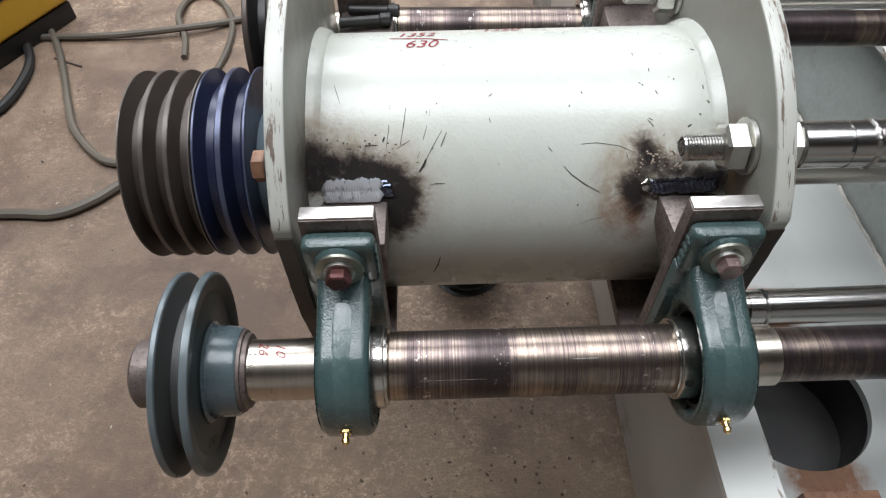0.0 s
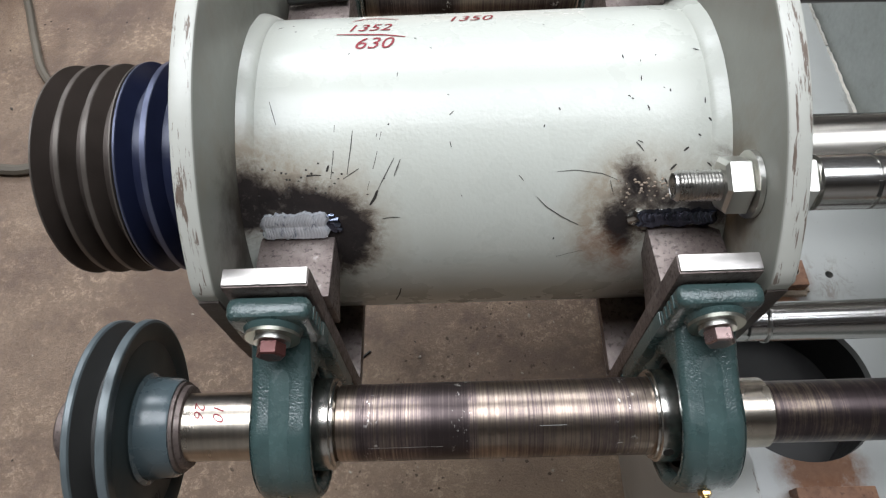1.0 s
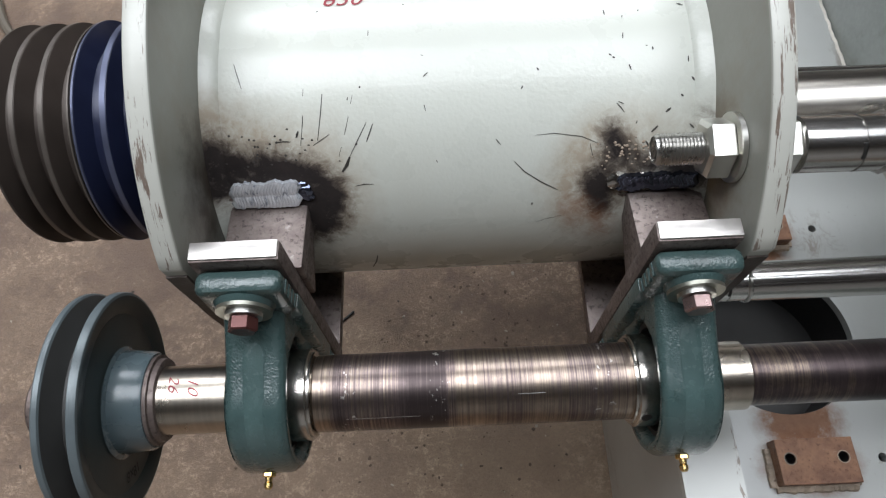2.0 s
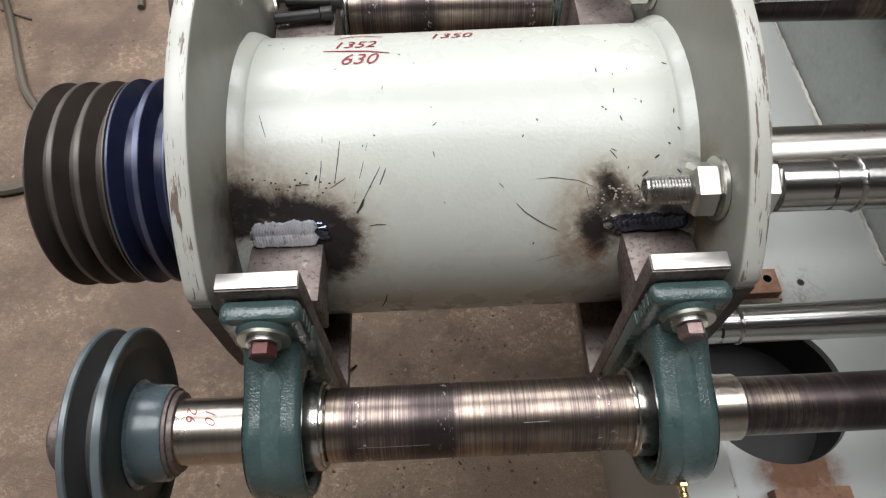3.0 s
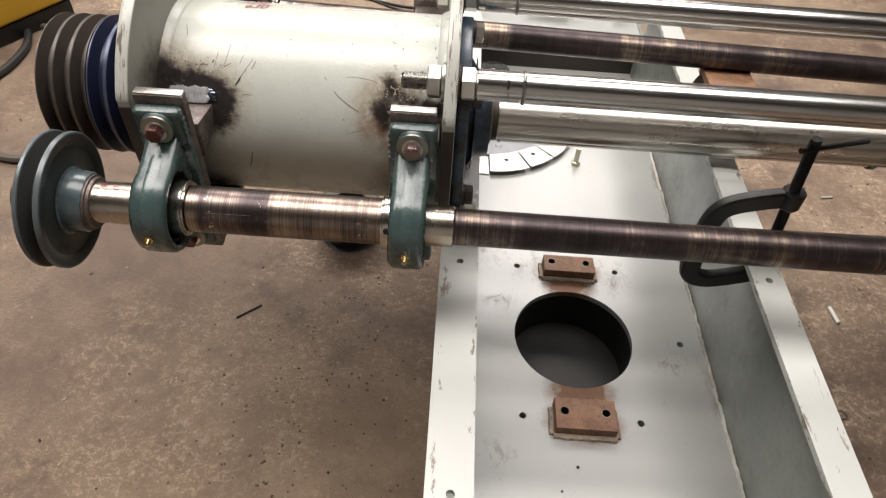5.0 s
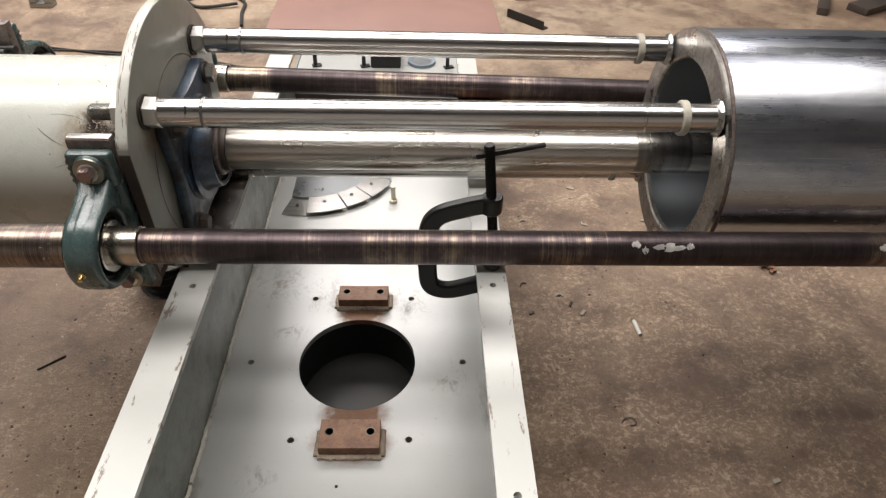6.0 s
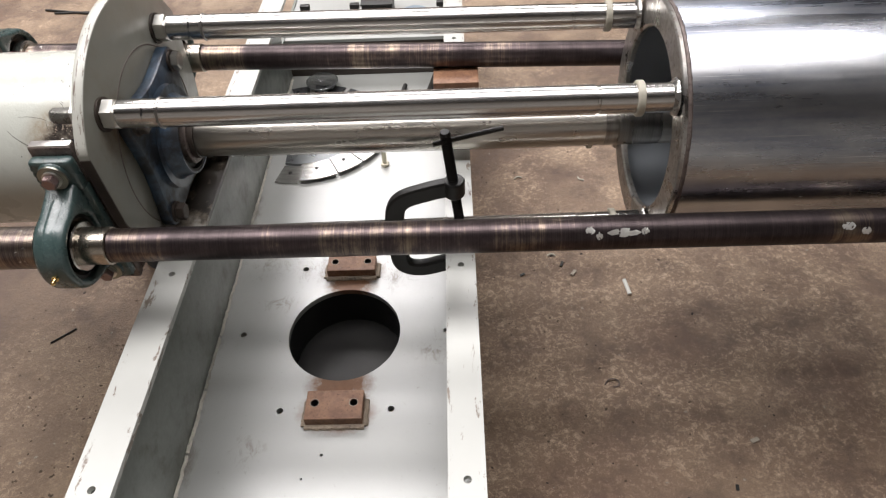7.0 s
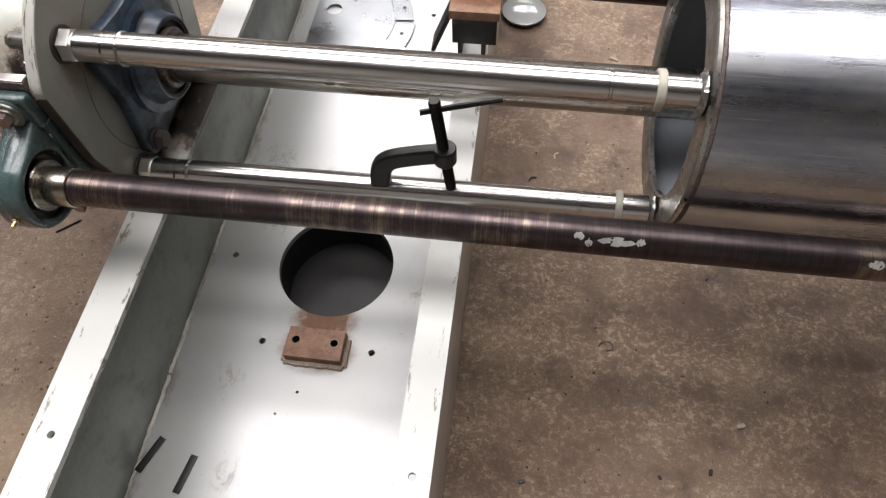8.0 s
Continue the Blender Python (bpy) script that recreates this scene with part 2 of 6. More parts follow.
def lip_paint():
    n = Nodes("lip_paint")
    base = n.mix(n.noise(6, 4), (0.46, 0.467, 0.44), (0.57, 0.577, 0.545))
    chips = n.noise(60, 8, 0.78, (1, 0.28, 1), bend=0.3)
    for x in (0.4325, 0.483, 0.927, 0.9735):
        chips = n.math("ADD", chips, n.math("MULTIPLY", n.near((x, 0, 0), 0.012, (1, 0, 0)), 0.11))
    base = n.mix(n.ramp(chips, (0.650, 0.0), (0.672, 0.92)), base, n.mix(n.noise(80), (0.10, 0.062, 0.040), (0.30, 0.25, 0.20)))
    oily = n.math("MULTIPLY", n.near((0.455, 0.82, 0.42), 0.19, (1, 0.9, 1)), n.math("MULTIPLY", n.noise(22, 6, 0.7), 2.0))
    base = n.mix(n.ramp(oily, (0.18, 0.0), (0.5, 0.8)), base, (0.17, 0.12, 0.075))
    base = n.mix(n.ramp(n.math("MULTIPLY", oily, n.math("MULTIPLY", n.noise(60, 6, 0.7, (1, 0.5, 1)), 2.0)), (0.40, 0.0), (0.7, 0.95)), base, (0.022, 0.017, 0.013))
    return n.out(base, 0.38, 0.0, n.noise(90, 4), 0.2, 0.001, 0.1)


def turned_steel(name, film, bare, rough, cover, zones=(), flecks=(), lines=0.5, ringed=0.4):
    """Lathe-turned bar under a film of scale: fine rings, blotches, lengths (x0, x1, more film, softness of the edge) and bright flecks (x, half width)."""
    n = Nodes(name)
    hair = n.ramp(n.noise(640, 4, 0.8, (1, 0.006, 0.006)), (0.34, 0.0), (0.66, 1.0))
    rings = n.ramp(n.noise(150, 6, 0.82, (1, 0.015, 0.015)), (0.36, 0.0), (0.64, 1.0))
    patch = n.ramp(n.noise(18, 8, 0.72, (1, 0.8, 0.8)), (0.34, 0.0), (0.66, 1.0))
    flake = n.noise(75, 6, 0.75, (1, 0.4, 0.4), (4, 4, 1))
    level = n.math("ADD", n.math("MULTIPLY", n.math("SUBTRACT", hair, 0.5), lines), n.math("MULTIPLY", n.math("SUBTRACT", rings, 0.5), ringed))
    level = n.math("ADD", level, n.math("ADD", n.math("MULTIPLY", n.math("SUBTRACT", patch, 0.5), 0.42), cover))
    wobble = n.math("MULTIPLY", n.math("SUBTRACT", flake, 0.5), 0.016)
    for x0, x1, more, soft in zones:
        inside = n.math("ADD", n.near(((x0 + x1) / 2, 0, 0), 4.0, (1, 0, 0)), -1 + (x1 - x0) / 8)
        inside = n.math("MULTIPLY", n.math("ADD", n.math("MULTIPLY", inside, 4.0), wobble), 1 / soft)
        level = n.math("ADD", level, n.math("MULTIPLY", n.math("ADD", inside, 0.5, True), more))
    lighter, darker = tuple(min(1, c * 1.45) for c in bare), tuple(c * 0.45 for c in film)
    colour = n.ramp(level, (0.0, lighter), (0.32, bare), (0.66, film), (1.0, darker))
    for x, half in flecks:
        spot = n.math("MULTIPLY", n.ramp(n.near((x, 0, 0), half, (1, 0, 0)), (0.1, 0.0), (0.6, 1.0)), n.ramp(n.noise(150, 4, 0.7, (1, 0.7, 0.7), (x, 3, 1)), (0.60, 0.0), (0.65, 0.9)))
        colour = n.mix(spot, colour, (0.68, 0.65, 0.61))
    return n.out(colour, n.ramp(level, (0.1, rough), (0.9, min(1, rough + 0.10))), n.ramp(level, (0.4, 1.0), (0.9, 0.8)), n.math("ADD", hair, n.math("MULTIPLY", flake, 0.8)), 0.10, 0.0005)


def bright_steel(name, tone, rough, stretch, scale=40, contrast=0.35):
    """Ground steel with fine lines along the stretched way and faint smears."""
    n = Nodes(name)
    lines, fine, smear = n.noise(scale, 4, 0.6, stretch), n.noise(16, 3), n.noise(12, 5, 0.65, tuple(max(s, 0.25) for s in stretch), (3, 8, 2))
    colour = n.mix(n.ramp(lines, (0.35, 0.0), (0.65, 1.0)), tuple(c * (1 - contrast) for c in tone), tone)
    colour = n.mix(n.math("MULTIPLY", n.ramp(smear, (0.55, 0.0), (0.72, 1.0)), 0.35), colour, tuple(c * 0.55 for c in tone))
    r = n.math("ADD", n.math("MULTIPLY", n.ramp(n.math("ADD", n.math("MULTIPLY", smear, 0.6), n.math("MULTIPLY", fine, 0.4)), (0.35, 0.0), (0.65, 1.0)), 0.07), rough)
    return n.out(colour, r, 1.0, lines, 0.035, 0.0005)


def drum_steel():
    """Rolled bare plate: bluish mill bands along the axis, brown grime, hair scratches."""
    n = Nodes("rolled_drum_steel")
    band, smear = n.noise(14, 4, 0.6, (0.04, 1, 1)), n.noise(42, 6, 0.66, (0.05, 1, 1))
    patch, hair = n.noise(6, 6, 0.65, (0.5, 1, 1)), n.noise(420, 3, 0.7, (0.012, 1, 1))
    colour = n.mix(n.ramp(n.math("ADD", n.math("MULTIPLY", band, 0.6), n.math("MULTIPLY", n.noise(9, 6, 0.7, (0.45, 1, 1), (1, 4, 2)), 0.4)), (0.40, 0.0), (0.58, 1.0)), (0.22, 0.24, 0.29), (0.52, 0.53, 0.54))
    colour = n.mix(n.math("MULTIPLY", n.ramp(smear, (0.48, 0.0), (0.70, 1.0)), 0.45), colour, (0.33, 0.32, 0.31))
    colour = n.mix(n.math("MULTIPLY", n.ramp(patch, (0.56, 0.0), (0.72, 1.0)), 0.45), colour, (0.22, 0.185, 0.15))
    colour = n.mix(n.math("MULTIPLY", n.ramp(hair, (0.62, 0.0), (0.68, 1.0)), n.ramp(n.noise(5, 3, 0.5, offset=(7, 0, 3)), (0.5, 0.0), (0.6, 0.8))), colour, (0.78, 0.78, 0.78))
    colour = n.mix(n.math("MULTIPLY", n.ramp(n.noise(90, 4, 0.7, offset=(3, 1, 2)), (0.70, 0.0), (0.74, 1.0)), 0.6), colour, (0.08, 0.06, 0.045))
    rough = n.math("ADD", n.ramp(patch, (0.35, 0.23), (0.65, 0.36)), n.math("MULTIPLY", n.math("SUBTRACT", smear, 0.5), 0.30), True)
    return n.out(colour, rough, 1.0, n.math("ADD", hair, n.math("ADD", n.math("MULTIPLY", n.noise(3.0, 2), 16.0), n.math("MULTIPLY", n.noise(16, 5, 0.6, (0.12, 1, 1), bend=0.3), 7.0))), 0.16, 0.0005)


def ring_steel():
    n = Nodes("ground_ring_steel")
    patch, fine = n.noise(16, 7, 0.7), n.noise(120, 5, 0.7)
    colour = n.mix(n.ramp(patch, (0.4, 0.0), (0.62, 1.0)), (0.33, 0.31, 0.285), (0.60, 0.59, 0.565))
    colour = n.mix(n.math("MULTIPLY", n.ramp(fine, (0.55, 0.0), (0.65, 1.0)), 0.6), colour, (0.13, 0.09, 0.06))
    return n.out(colour, n.ramp(patch, (0.4, 0.38), (0.65, 0.22)), n.ramp(patch, (0.35, 0.75), (0.6, 1.0)), fine, 0.12, 0.001)


def grimed(name, tone, dirt, lows, highs):
    """Painted casting with grime in blotches."""
    n = Nodes(name)
    blotch, fine = n.noise(16, 7, 0.7), n.noise(90, 5, 0.65)
    colour = n.mix(fine, tuple(c * 0.8 for c in tone), tuple(c * 1.25 for c in tone))
    colour = n.mix(n.ramp(blotch, (lows, 0.0), (highs, 0.92)), colour, dirt)
    return n.out(colour, n.ramp(blotch, (0.4, 0.30), (0.7, 0.55)), 0.0, fine, 0.25, 0.001, 0.15, 0.15)


def cast_paint():
    """Green enamel over the pebbled skin of a sand casting."""
    n = Nodes("green_casting_paint")
    pebble, broad = n.noise(560, 2, 0.5), n.noise(30, 4)
    colour = n.mix(broad, (0.034, 0.061, 0.060), (0.051, 0.085, 0.081))
    colour = n.mix(n.math("MULTIPLY", n.ramp(n.noise(60, 6, 0.75, offset=(3, 3, 0)), (0.66, 0.0), (0.72, 1.0)), 0.5), colour, (0.12, 0.14, 0.13))
    colour = n.mix(n.math("MULTIPLY", n.ramp(n.noise(22, 6, 0.7, offset=(8, 1, 0)), (0.58, 0.0), (0.75, 1.0)), 0.7), colour, (0.018, 0.022, 0.021))
    return n.out(colour, n.ramp(n.noise(40, 4, 0.6), (0.35, 0.22), (0.65, 0.34)), 0.0, pebble, n.ramp(n.noise(16, 3), (0.38, 0.18), (0.62, 0.60)), 0.0011, 0.45, 0.12)


def weld_metal():
    """Silver weld metal with blue-grey slag lines left between the ripples."""
    n = Nodes("bright_weld_metal")
    slag = n.ramp(n.noise(190, 6, 0.75, (1.4, 0.6, 0.6), bend=0.6), (0.37, 1.0), (0.46, 0.0))
    colour = n.mix(n.math("MULTIPLY", slag, 0.75), n.mix(n.noise(60, 3), (0.80, 0.85, 0.92), (0.95, 0.96, 0.97)), (0.16, 0.20, 0.28))
    return n.out(colour, 0.20, 0.66, n.noise(260, 4, 0.6, (1.6, 0.6, 0.6)), 0.45, 0.001)


def thin_glass(name, tint):
    n = Nodes(name)
    n.bsdf.inputs["Transmission Weight"].default_value = 0.85
    return n.out(n.mix(n.noise(20, 3), tuple(c * 0.8 for c in tint), tint), 0.06)


def rusty():
    """Brown-red rusted bar with darker scale and paler scuffs."""
    n = Nodes("rust_primer")
    patch, fine = n.noise(32, 7, 0.7), n.noise(170, 6, 0.7)
    colour = n.mix(n.ramp(patch, (0.35, 0.0), (0.65, 1.0)), (0.165, 0.078, 0.046), (0.300, 0.155, 0.086))
    colour = n.mix(n.math("MULTIPLY", n.ramp(fine, (0.56, 0.0), (0.66, 1.0)), 0.6), colour, (0.075, 0.04, 0.03))
    colour = n.mix(n.math("MULTIPLY", n.ramp(n.noise(60, 5, 0.7, offset=(4, 4, 4)), (0.62, 0.0), (0.72, 1.0)), 0.5), colour, (0.36, 0.27, 0.20))
    return n.out(colour, n.ramp(fine, (0.4, 0.42), (0.6, 0.66)), 0.0, fine, 0.35, 0.001)


def raw_steel():
    """Flame-cut plate: brown mill scale, speckled, rubbed grey."""
    n = Nodes("raw_cut_steel")
    patch, fine = n.noise(28, 6, 0.7), n.noise(210, 6, 0.75)
    colour = n.mix(n.ramp(patch, (0.36, 0.0), (0.64, 1.0)), (0.115, 0.088, 0.080), (0.215, 0.178, 0.162))
    colour = n.mix(n.math("MULTIPLY", n.ramp(fine, (0.54, 0.0), (0.63, 1.0)), 0.75), colour, (0.045, 0.034, 0.030))
    colour = n.mix(n.math("MULTIPLY", n.ramp(n.noise(70, 5, 0.7, offset=(2, 6, 1)), (0.62, 0.0), (0.70, 1.0)), 0.6), colour, (0.34, 0.31, 0.29))
    return n.out(colour, n.ramp(fine, (0.4, 0.38), (0.6, 0.58)), 0.55, fine, 0.3, 0.001)


def concrete():
    n = Nodes("concrete")
    big, mid = n.noise(1.1, 5, 0.6), n.noise(2.6, 6, 0.60, (1, 1.2, 1), (1, 5, 0))
    worm, fine, speck = n.noise(62, 10, 0.84, (1, 1.15, 1), bend=0.35), n.noise(190, 6, 0.75), n.noise(480, 4, 0.7)
    blotch = n.noise(5.5, 12, 0.72, offset=(6, 3, 0), bend=0.25)
    base = n.mix(n.ramp(big, (0.36, 0.0), (0.64, 1.0)), (0.186, 0.128, 0.088), (0.268, 0.198, 0.142))
    base = n.mix(n.ramp(blotch, (0.40, 0.95), (0.49, 0.0)), base, (0.105, 0.066, 0.045))
    base = n.mix(n.ramp(blotch, (0.51, 0.0), (0.62, 0.75)), base, (0.345, 0.270, 0.198))
    base = n.mix(n.math("MULTIPLY", n.ramp(fine, (0.36, 1.0), (0.52, 0.0)), 0.62), base, (0.072, 0.048, 0.033))
    # behind the bed the floor is cleaner, and its stronger light is painted in
    far_pale = n.math("MULTIPLY", n.near((0.9, 4.2, 0), 2.6), n.ramp(blotch, (0.36, 0.5), (0.6, 1.5)))
    base = n.mix(n.ramp(far_pale, (0.0, 0.0), (0.55, 0.75)), base, (0.40, 0.335, 0.25))
    oil = n.ramp(mid, (0.36, 1.0), (0.46, 0.0))
    dry = n.math("SUBTRACT", 1.0, n.math("MULTIPLY", oil, 0.9))
    zone = n.math("ADD", n.noise(2.3, 8, 0.75, offset=(4, 2, 0)), n.math("MULTIPLY", n.near((1.75, 0.6, 0), 1.9), 0.12))
    for point, radius in (((-0.22, 0.50, 0), 0.45), ((0.24, 0.30, 0), 0.55), ((1.45, 0.40, 0), 0.75)):
        zone = n.math("ADD", zone, n.math("MULTIPLY", n.near(point, radius), 0.17))
    zone = n.math("MULTIPLY", n.ramp(zone, (0.46, 0.0), (0.58, 1.0)), n.ramp(n.noise(9, 8, 0.75, offset=(1, 8, 0)), (0.42, 0.15), (0.56, 1.0)))
    scuff = n.math("MULTIPLY", n.ramp(worm, (0.50, 0.0), (0.56, 1.0)), n.math("MULTIPLY", dry, zone))
    base = n.mix(n.math("MULTIPLY", n.ramp(n.noise(4.2, 7, 0.66, offset=(3, 7, 0), bend=0.4), (0.49, 0.0), (0.58, 1.0)), 0.75), base, (0.128, 0.082, 0.060))
    base = n.mix(n.math("MULTIPLY", oil, 0.55), base, (0.128, 0.085, 0.058))
    base = n.mix(n.math("MULTIPLY", zone, 0.5), base, (0.335, 0.255, 0.178))
    base = n.mix(scuff, base, n.mix(n.ramp(fine, (0.4, 0.0), (0.6, 1.0)), (0.38, 0.295, 0.212), (0.68, 0.56, 0.435)))
    base = n.mix(n.math("MULTIPLY", n.ramp(speck, (0.57, 0.0), (0.64, 1.0)), 0.7), base, (0.045, 0.032, 0.024))
    base = n.mix(n.math("MULTIPLY", n.ramp(n.noise(120, 4, 0.6, offset=(9, 9, 0)), (0.66, 0.0), (0.71, 1.0)), 0.7), base, (0.52, 0.46, 0.38))
    # smooth red-brown stains trodden into the floor
    for point, radius, stretch in (((1.22, 0.36, 0), 0.20, (0.8, 1.2, 1)), ((1.42, 0.70, 0), 0.15, (1, 1, 1)), ((1.78, 0.56, 0), 0.17, (3, 0.8, 1)), ((1.12, 0.15, 0), 0.20, (1.3, 1, 1))):
        stain = n.math("MULTIPLY", n.near(point, radius, stretch), n.math("MULTIPLY", blotch, 3.4))
        base = n.mix(n.ramp(stain, (0.42, 0.0), (0.95, 0.40)), base, (0.150, 0.090, 0.062))
    # the floor is darker on the side of the belt pulleys
    grime = n.math("MULTIPLY", n.near((-0.55, 0.85, 0), 1.2), n.ramp(n.noise(3, 6, 0.65, offset=(2, 9, 0)), (0.3, 0.8), (0.6, 1.3)))
    base = n.mix(n.ramp(grime, (0.0, 0.0), (0.7, 0.42)), base, (0.110, 0.080, 0.058))
    # a pale patch before the shaft carries the roof lights' glare in its colour
    front_glare = n.math("MULTIPLY", n.near((0.22, 0.22, 0), 0.62), n.ramp(n.noise(6, 8, 0.72, offset=(7, 3, 0)), (0.35, 0.35), (0.6, 1.35)))
    base = n.mix(n.ramp(front_glare, (0.0, 0.0), (0.8, 0.55)), base, n.mix(fine, (0.26, 0.200, 0.140), (0.46, 0.375, 0.275)))
    base = n.mix(1.0, base, (0.95, 0.860, 0.785), "MULTIPLY")
    relief = n.math("ADD", n.math("ADD", fine, n.math("MULTIPLY", worm, 1.8)), n.math("MULTIPLY", blotch, 3.0))
    return n.out(base, n.ramp(mid, (0.3, 0.38), (0.6, 0.54)), 0.0, relief, 0.7, 0.003, level=0.8)


PAINT = drum_paint()
BED = bed_paint()
# darker, greener copy of the bed's grey for sides standing in shade
SHADED_SIDE = grimed("shaded_channel_paint", (0.205, 0.222, 0.202), (0.135, 0.128, 0.105), 0.55, 0.80)
LIP = lip_paint()
CONCRETE = concrete()
GREEN = cast_paint()
SEAM = plain("worn_casting_seam", (0.052, 0.086, 0.083), 0.26, 0, 0.3, 160, 0.3, 0.4)
PULLEY_GREEN = plain("slate_pulley_paint", (0.024, 0.031, 0.031), 0.40, 0, 0.45, 30, 0.25)
PEN = plain("black_pen", (0.004, 0.004, 0.004), 0.6, 0.0, 0.2, 60, 0.0)
PULLEY_RIM = plain("worn_slate_rim", (0.115, 0.138, 0.146), 0.32, 0.2, 0.5, 60, 0.4)
PULLEY_HUB = plain("blue_grey_hub", (0.072, 0.098, 0.108), 0.28, 0.0, 0.25, 60, 0.3, 0.3)
GROOVE = plain("dull_groove_steel", (0.062, 0.062, 0.060), 0.5, 0.3, 0.35, 50)
BLUE = grimed("blue_casting_paint", (0.040, 0.070, 0.108), (0.012, 0.012, 0.013), 0.42, 0.58)
BLUE_GREY = plain("blue_grey_paint", (0.20, 0.25, 0.29), 0.4, 0, 0.2, 50, 0.2)
NAVY = plain("navy_pulley_paint", (0.014, 0.018, 0.046), 0.34, 0.2, 0.35, 60)
BROWN_IRON = plain("brown_rusted_iron", (0.078, 0.062, 0.053), 0.46, 0.4, 0.45, 45)
RIM_WORN = plain("worn_pulley_rim", (0.105, 0.090, 0.078), 0.40, 0.4, 0.4, 80)
BLUE_RIM = plain("worn_blue_rim", (0.085, 0.095, 0.15), 0.36, 0.5, 0.35, 80)
SHAFT = turned_steel("turned_shaft_steel", (0.112, 0.086, 0.084), (0.262, 0.212, 0.172), 0.28, 0.45, ((0.06, 0.099, -0.28, 0.006), (0.099, 0.106, 0.30, 0.004), (0.104, 0.193, 0.20, 0.003), (0.158, 0.193, 0.36, 0.014), (0.193, 0.232, -0.12, 0.02), (0.285, 0.335, 0.12, 0.03), (0.335, 0.36, -0.12, 0.006)), ((0.186, 0.010), (0.114, 0.010), (0.318, 0.012)), 0.58, 0.16)
SHAFT_DARK = turned_steel("scaled_shaft_steel", (0.080, 0.061, 0.062), (0.290, 0.230, 0.172), 0.28, 0.85, ((0.43, 0.53, -0.28, 0.010), (0.53, 0.64, 0.08, 0.02), (0.655, 0.725, -0.14, 0.03), (0.735, 0.838, -0.29, 0.022), (0.845, 0.97, -0.16, 0.03), (1.00, 1.11, -0.24, 0.03), (1.25, 1.46, 0.06, 0.05), (1.47, 1.53, -0.25, 0.02)), (), 0.19, 0.24)
SEAT = bright_steel("ground_seat_steel", (0.52, 0.465, 0.395), 0.24, (1, 0.03, 0.03), 160, 0.18)
CHROME = bright_steel("polished_rod_steel", (0.65, 0.635, 0.61), 0.19, (0.012, 1, 1), 150, 0.30)
DRUM_STEEL = drum_steel()
WORN_END = bright_steel("worn_shaft_end", (0.42, 0.40, 0.37), 0.24, (1, 0.03, 0.03), 120, 0.35)
MAIN = bright_steel("ground_shaft_steel", (0.57, 0.54, 0.49), 0.25, (0.012, 1, 1), 130, 0.28)
COLLAR = bright_steel("bearing_collar_steel", (0.60, 0.57, 0.53), 0.16, (1, 0.1, 0.1), 60, 0.3)
ZINC = plain("zinc_plated_steel", (0.70, 0.69, 0.65), 0.33, 1.0, 0.2, 60)
YELLOW_ZINC = plain("yellow_zinc_steel", (0.49, 0.455, 0.355), 0.34, 0.9, 0.25, 60)
# dark tone of the cross wall, with its shade painted in
SHADE_BROWN = plain("dark_brown_shade", (0.045, 0.034, 0.027), 0.6, 0.0, 0.45, 30, 0.3)
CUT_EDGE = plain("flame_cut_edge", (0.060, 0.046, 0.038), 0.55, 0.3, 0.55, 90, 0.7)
WASHER = plain("dull_zinc_washer", (0.27, 0.27, 0.23), 0.36, 0.9, 0.3, 70)
RAW = raw_steel()
RING = ring_steel()
LINER = plain("grey_drum_inside", (0.26, 0.28, 0.30), 0.45, 0.3, 0.2, 20)
GROUND_EDGE = plain("ground_bright_edge", (0.52, 0.495, 0.47), 0.33, 0.9, 0.35, 70, 0.5)
PATCH = plain("rubbed_bright_steel", (0.74, 0.72, 0.68), 0.36, 0.75, 0.4, 140, 0.4)
WELD = weld_metal()
BLUED = plain("blued_weld_metal", (0.140, 0.158, 0.215), 0.21, 1.0, 0.45, 90, 0.1)
SHEET_GREY = plain("grey_blued_sheet", (0.27, 0.28, 0.29), 0.30, 0.85, 0.35, 18, 0.15)
SHEET_DARK = plain("oily_dark_sheet", (0.075, 0.078, 0.082), 0.30, 0.8, 0.5, 40, 0.3)
DULL = plain("dull_sheet_steel", (0.36, 0.37, 0.37), 0.32, 0.9, 0.35, 16, 0.2)
RED_BOLT = plain("red_brown_bolt", (0.115, 0.042, 0.038), 0.30, 0.5, 0.3, 120)
WORN_BOLT = plain("worn_bolt_steel", (0.26, 0.185, 0.175), 0.30, 0.8, 0.35, 120)
RUST = rusty()
TAN_WELD = plain("tan_weld_crust", (0.31, 0.245, 0.185), 0.6, 0.1, 0.6, 130, 0.6)
SEAM_CRUST = plain("painted_weld_seam", (0.50, 0.475, 0.42), 0.5, 0.0, 0.7, 50, 0.6)
RED_PLATE = plain("red_oxide_plate", (0.27, 0.155, 0.128), 0.45, 0.0, 0.15, 14, 0.2)
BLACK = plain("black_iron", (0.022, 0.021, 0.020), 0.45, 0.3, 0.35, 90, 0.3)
SOOT = plain("soot", (0.03, 0.026, 0.022), 0.6, 0.0, 0.4, 120)
RUBBER = plain("black_rubber", (0.018, 0.017, 0.016), 0.6, 0.0, 0.3, 90)
BRASS = plain("brass", (0.72, 0.52, 0.22), 0.24, 1.0, 0.15, 90)
CABLE = plain("brown_cable_rubber", (0.10, 0.085, 0.065), 0.65, 0.0, 0.35, 40)
CREAM = plain("cream_plastic", (0.43, 0.405, 0.335), 0.4, 0.0, 0.2, 60)
YELLOW = plain("yellow_machine_paint", (0.62, 0.36, 0.03), 0.4, 0.0, 0.12, 20)
INK = plain("red_ink", (0.24, 0.014, 0.024), 0.5, 0.0, 0.3, 60, 0.0)
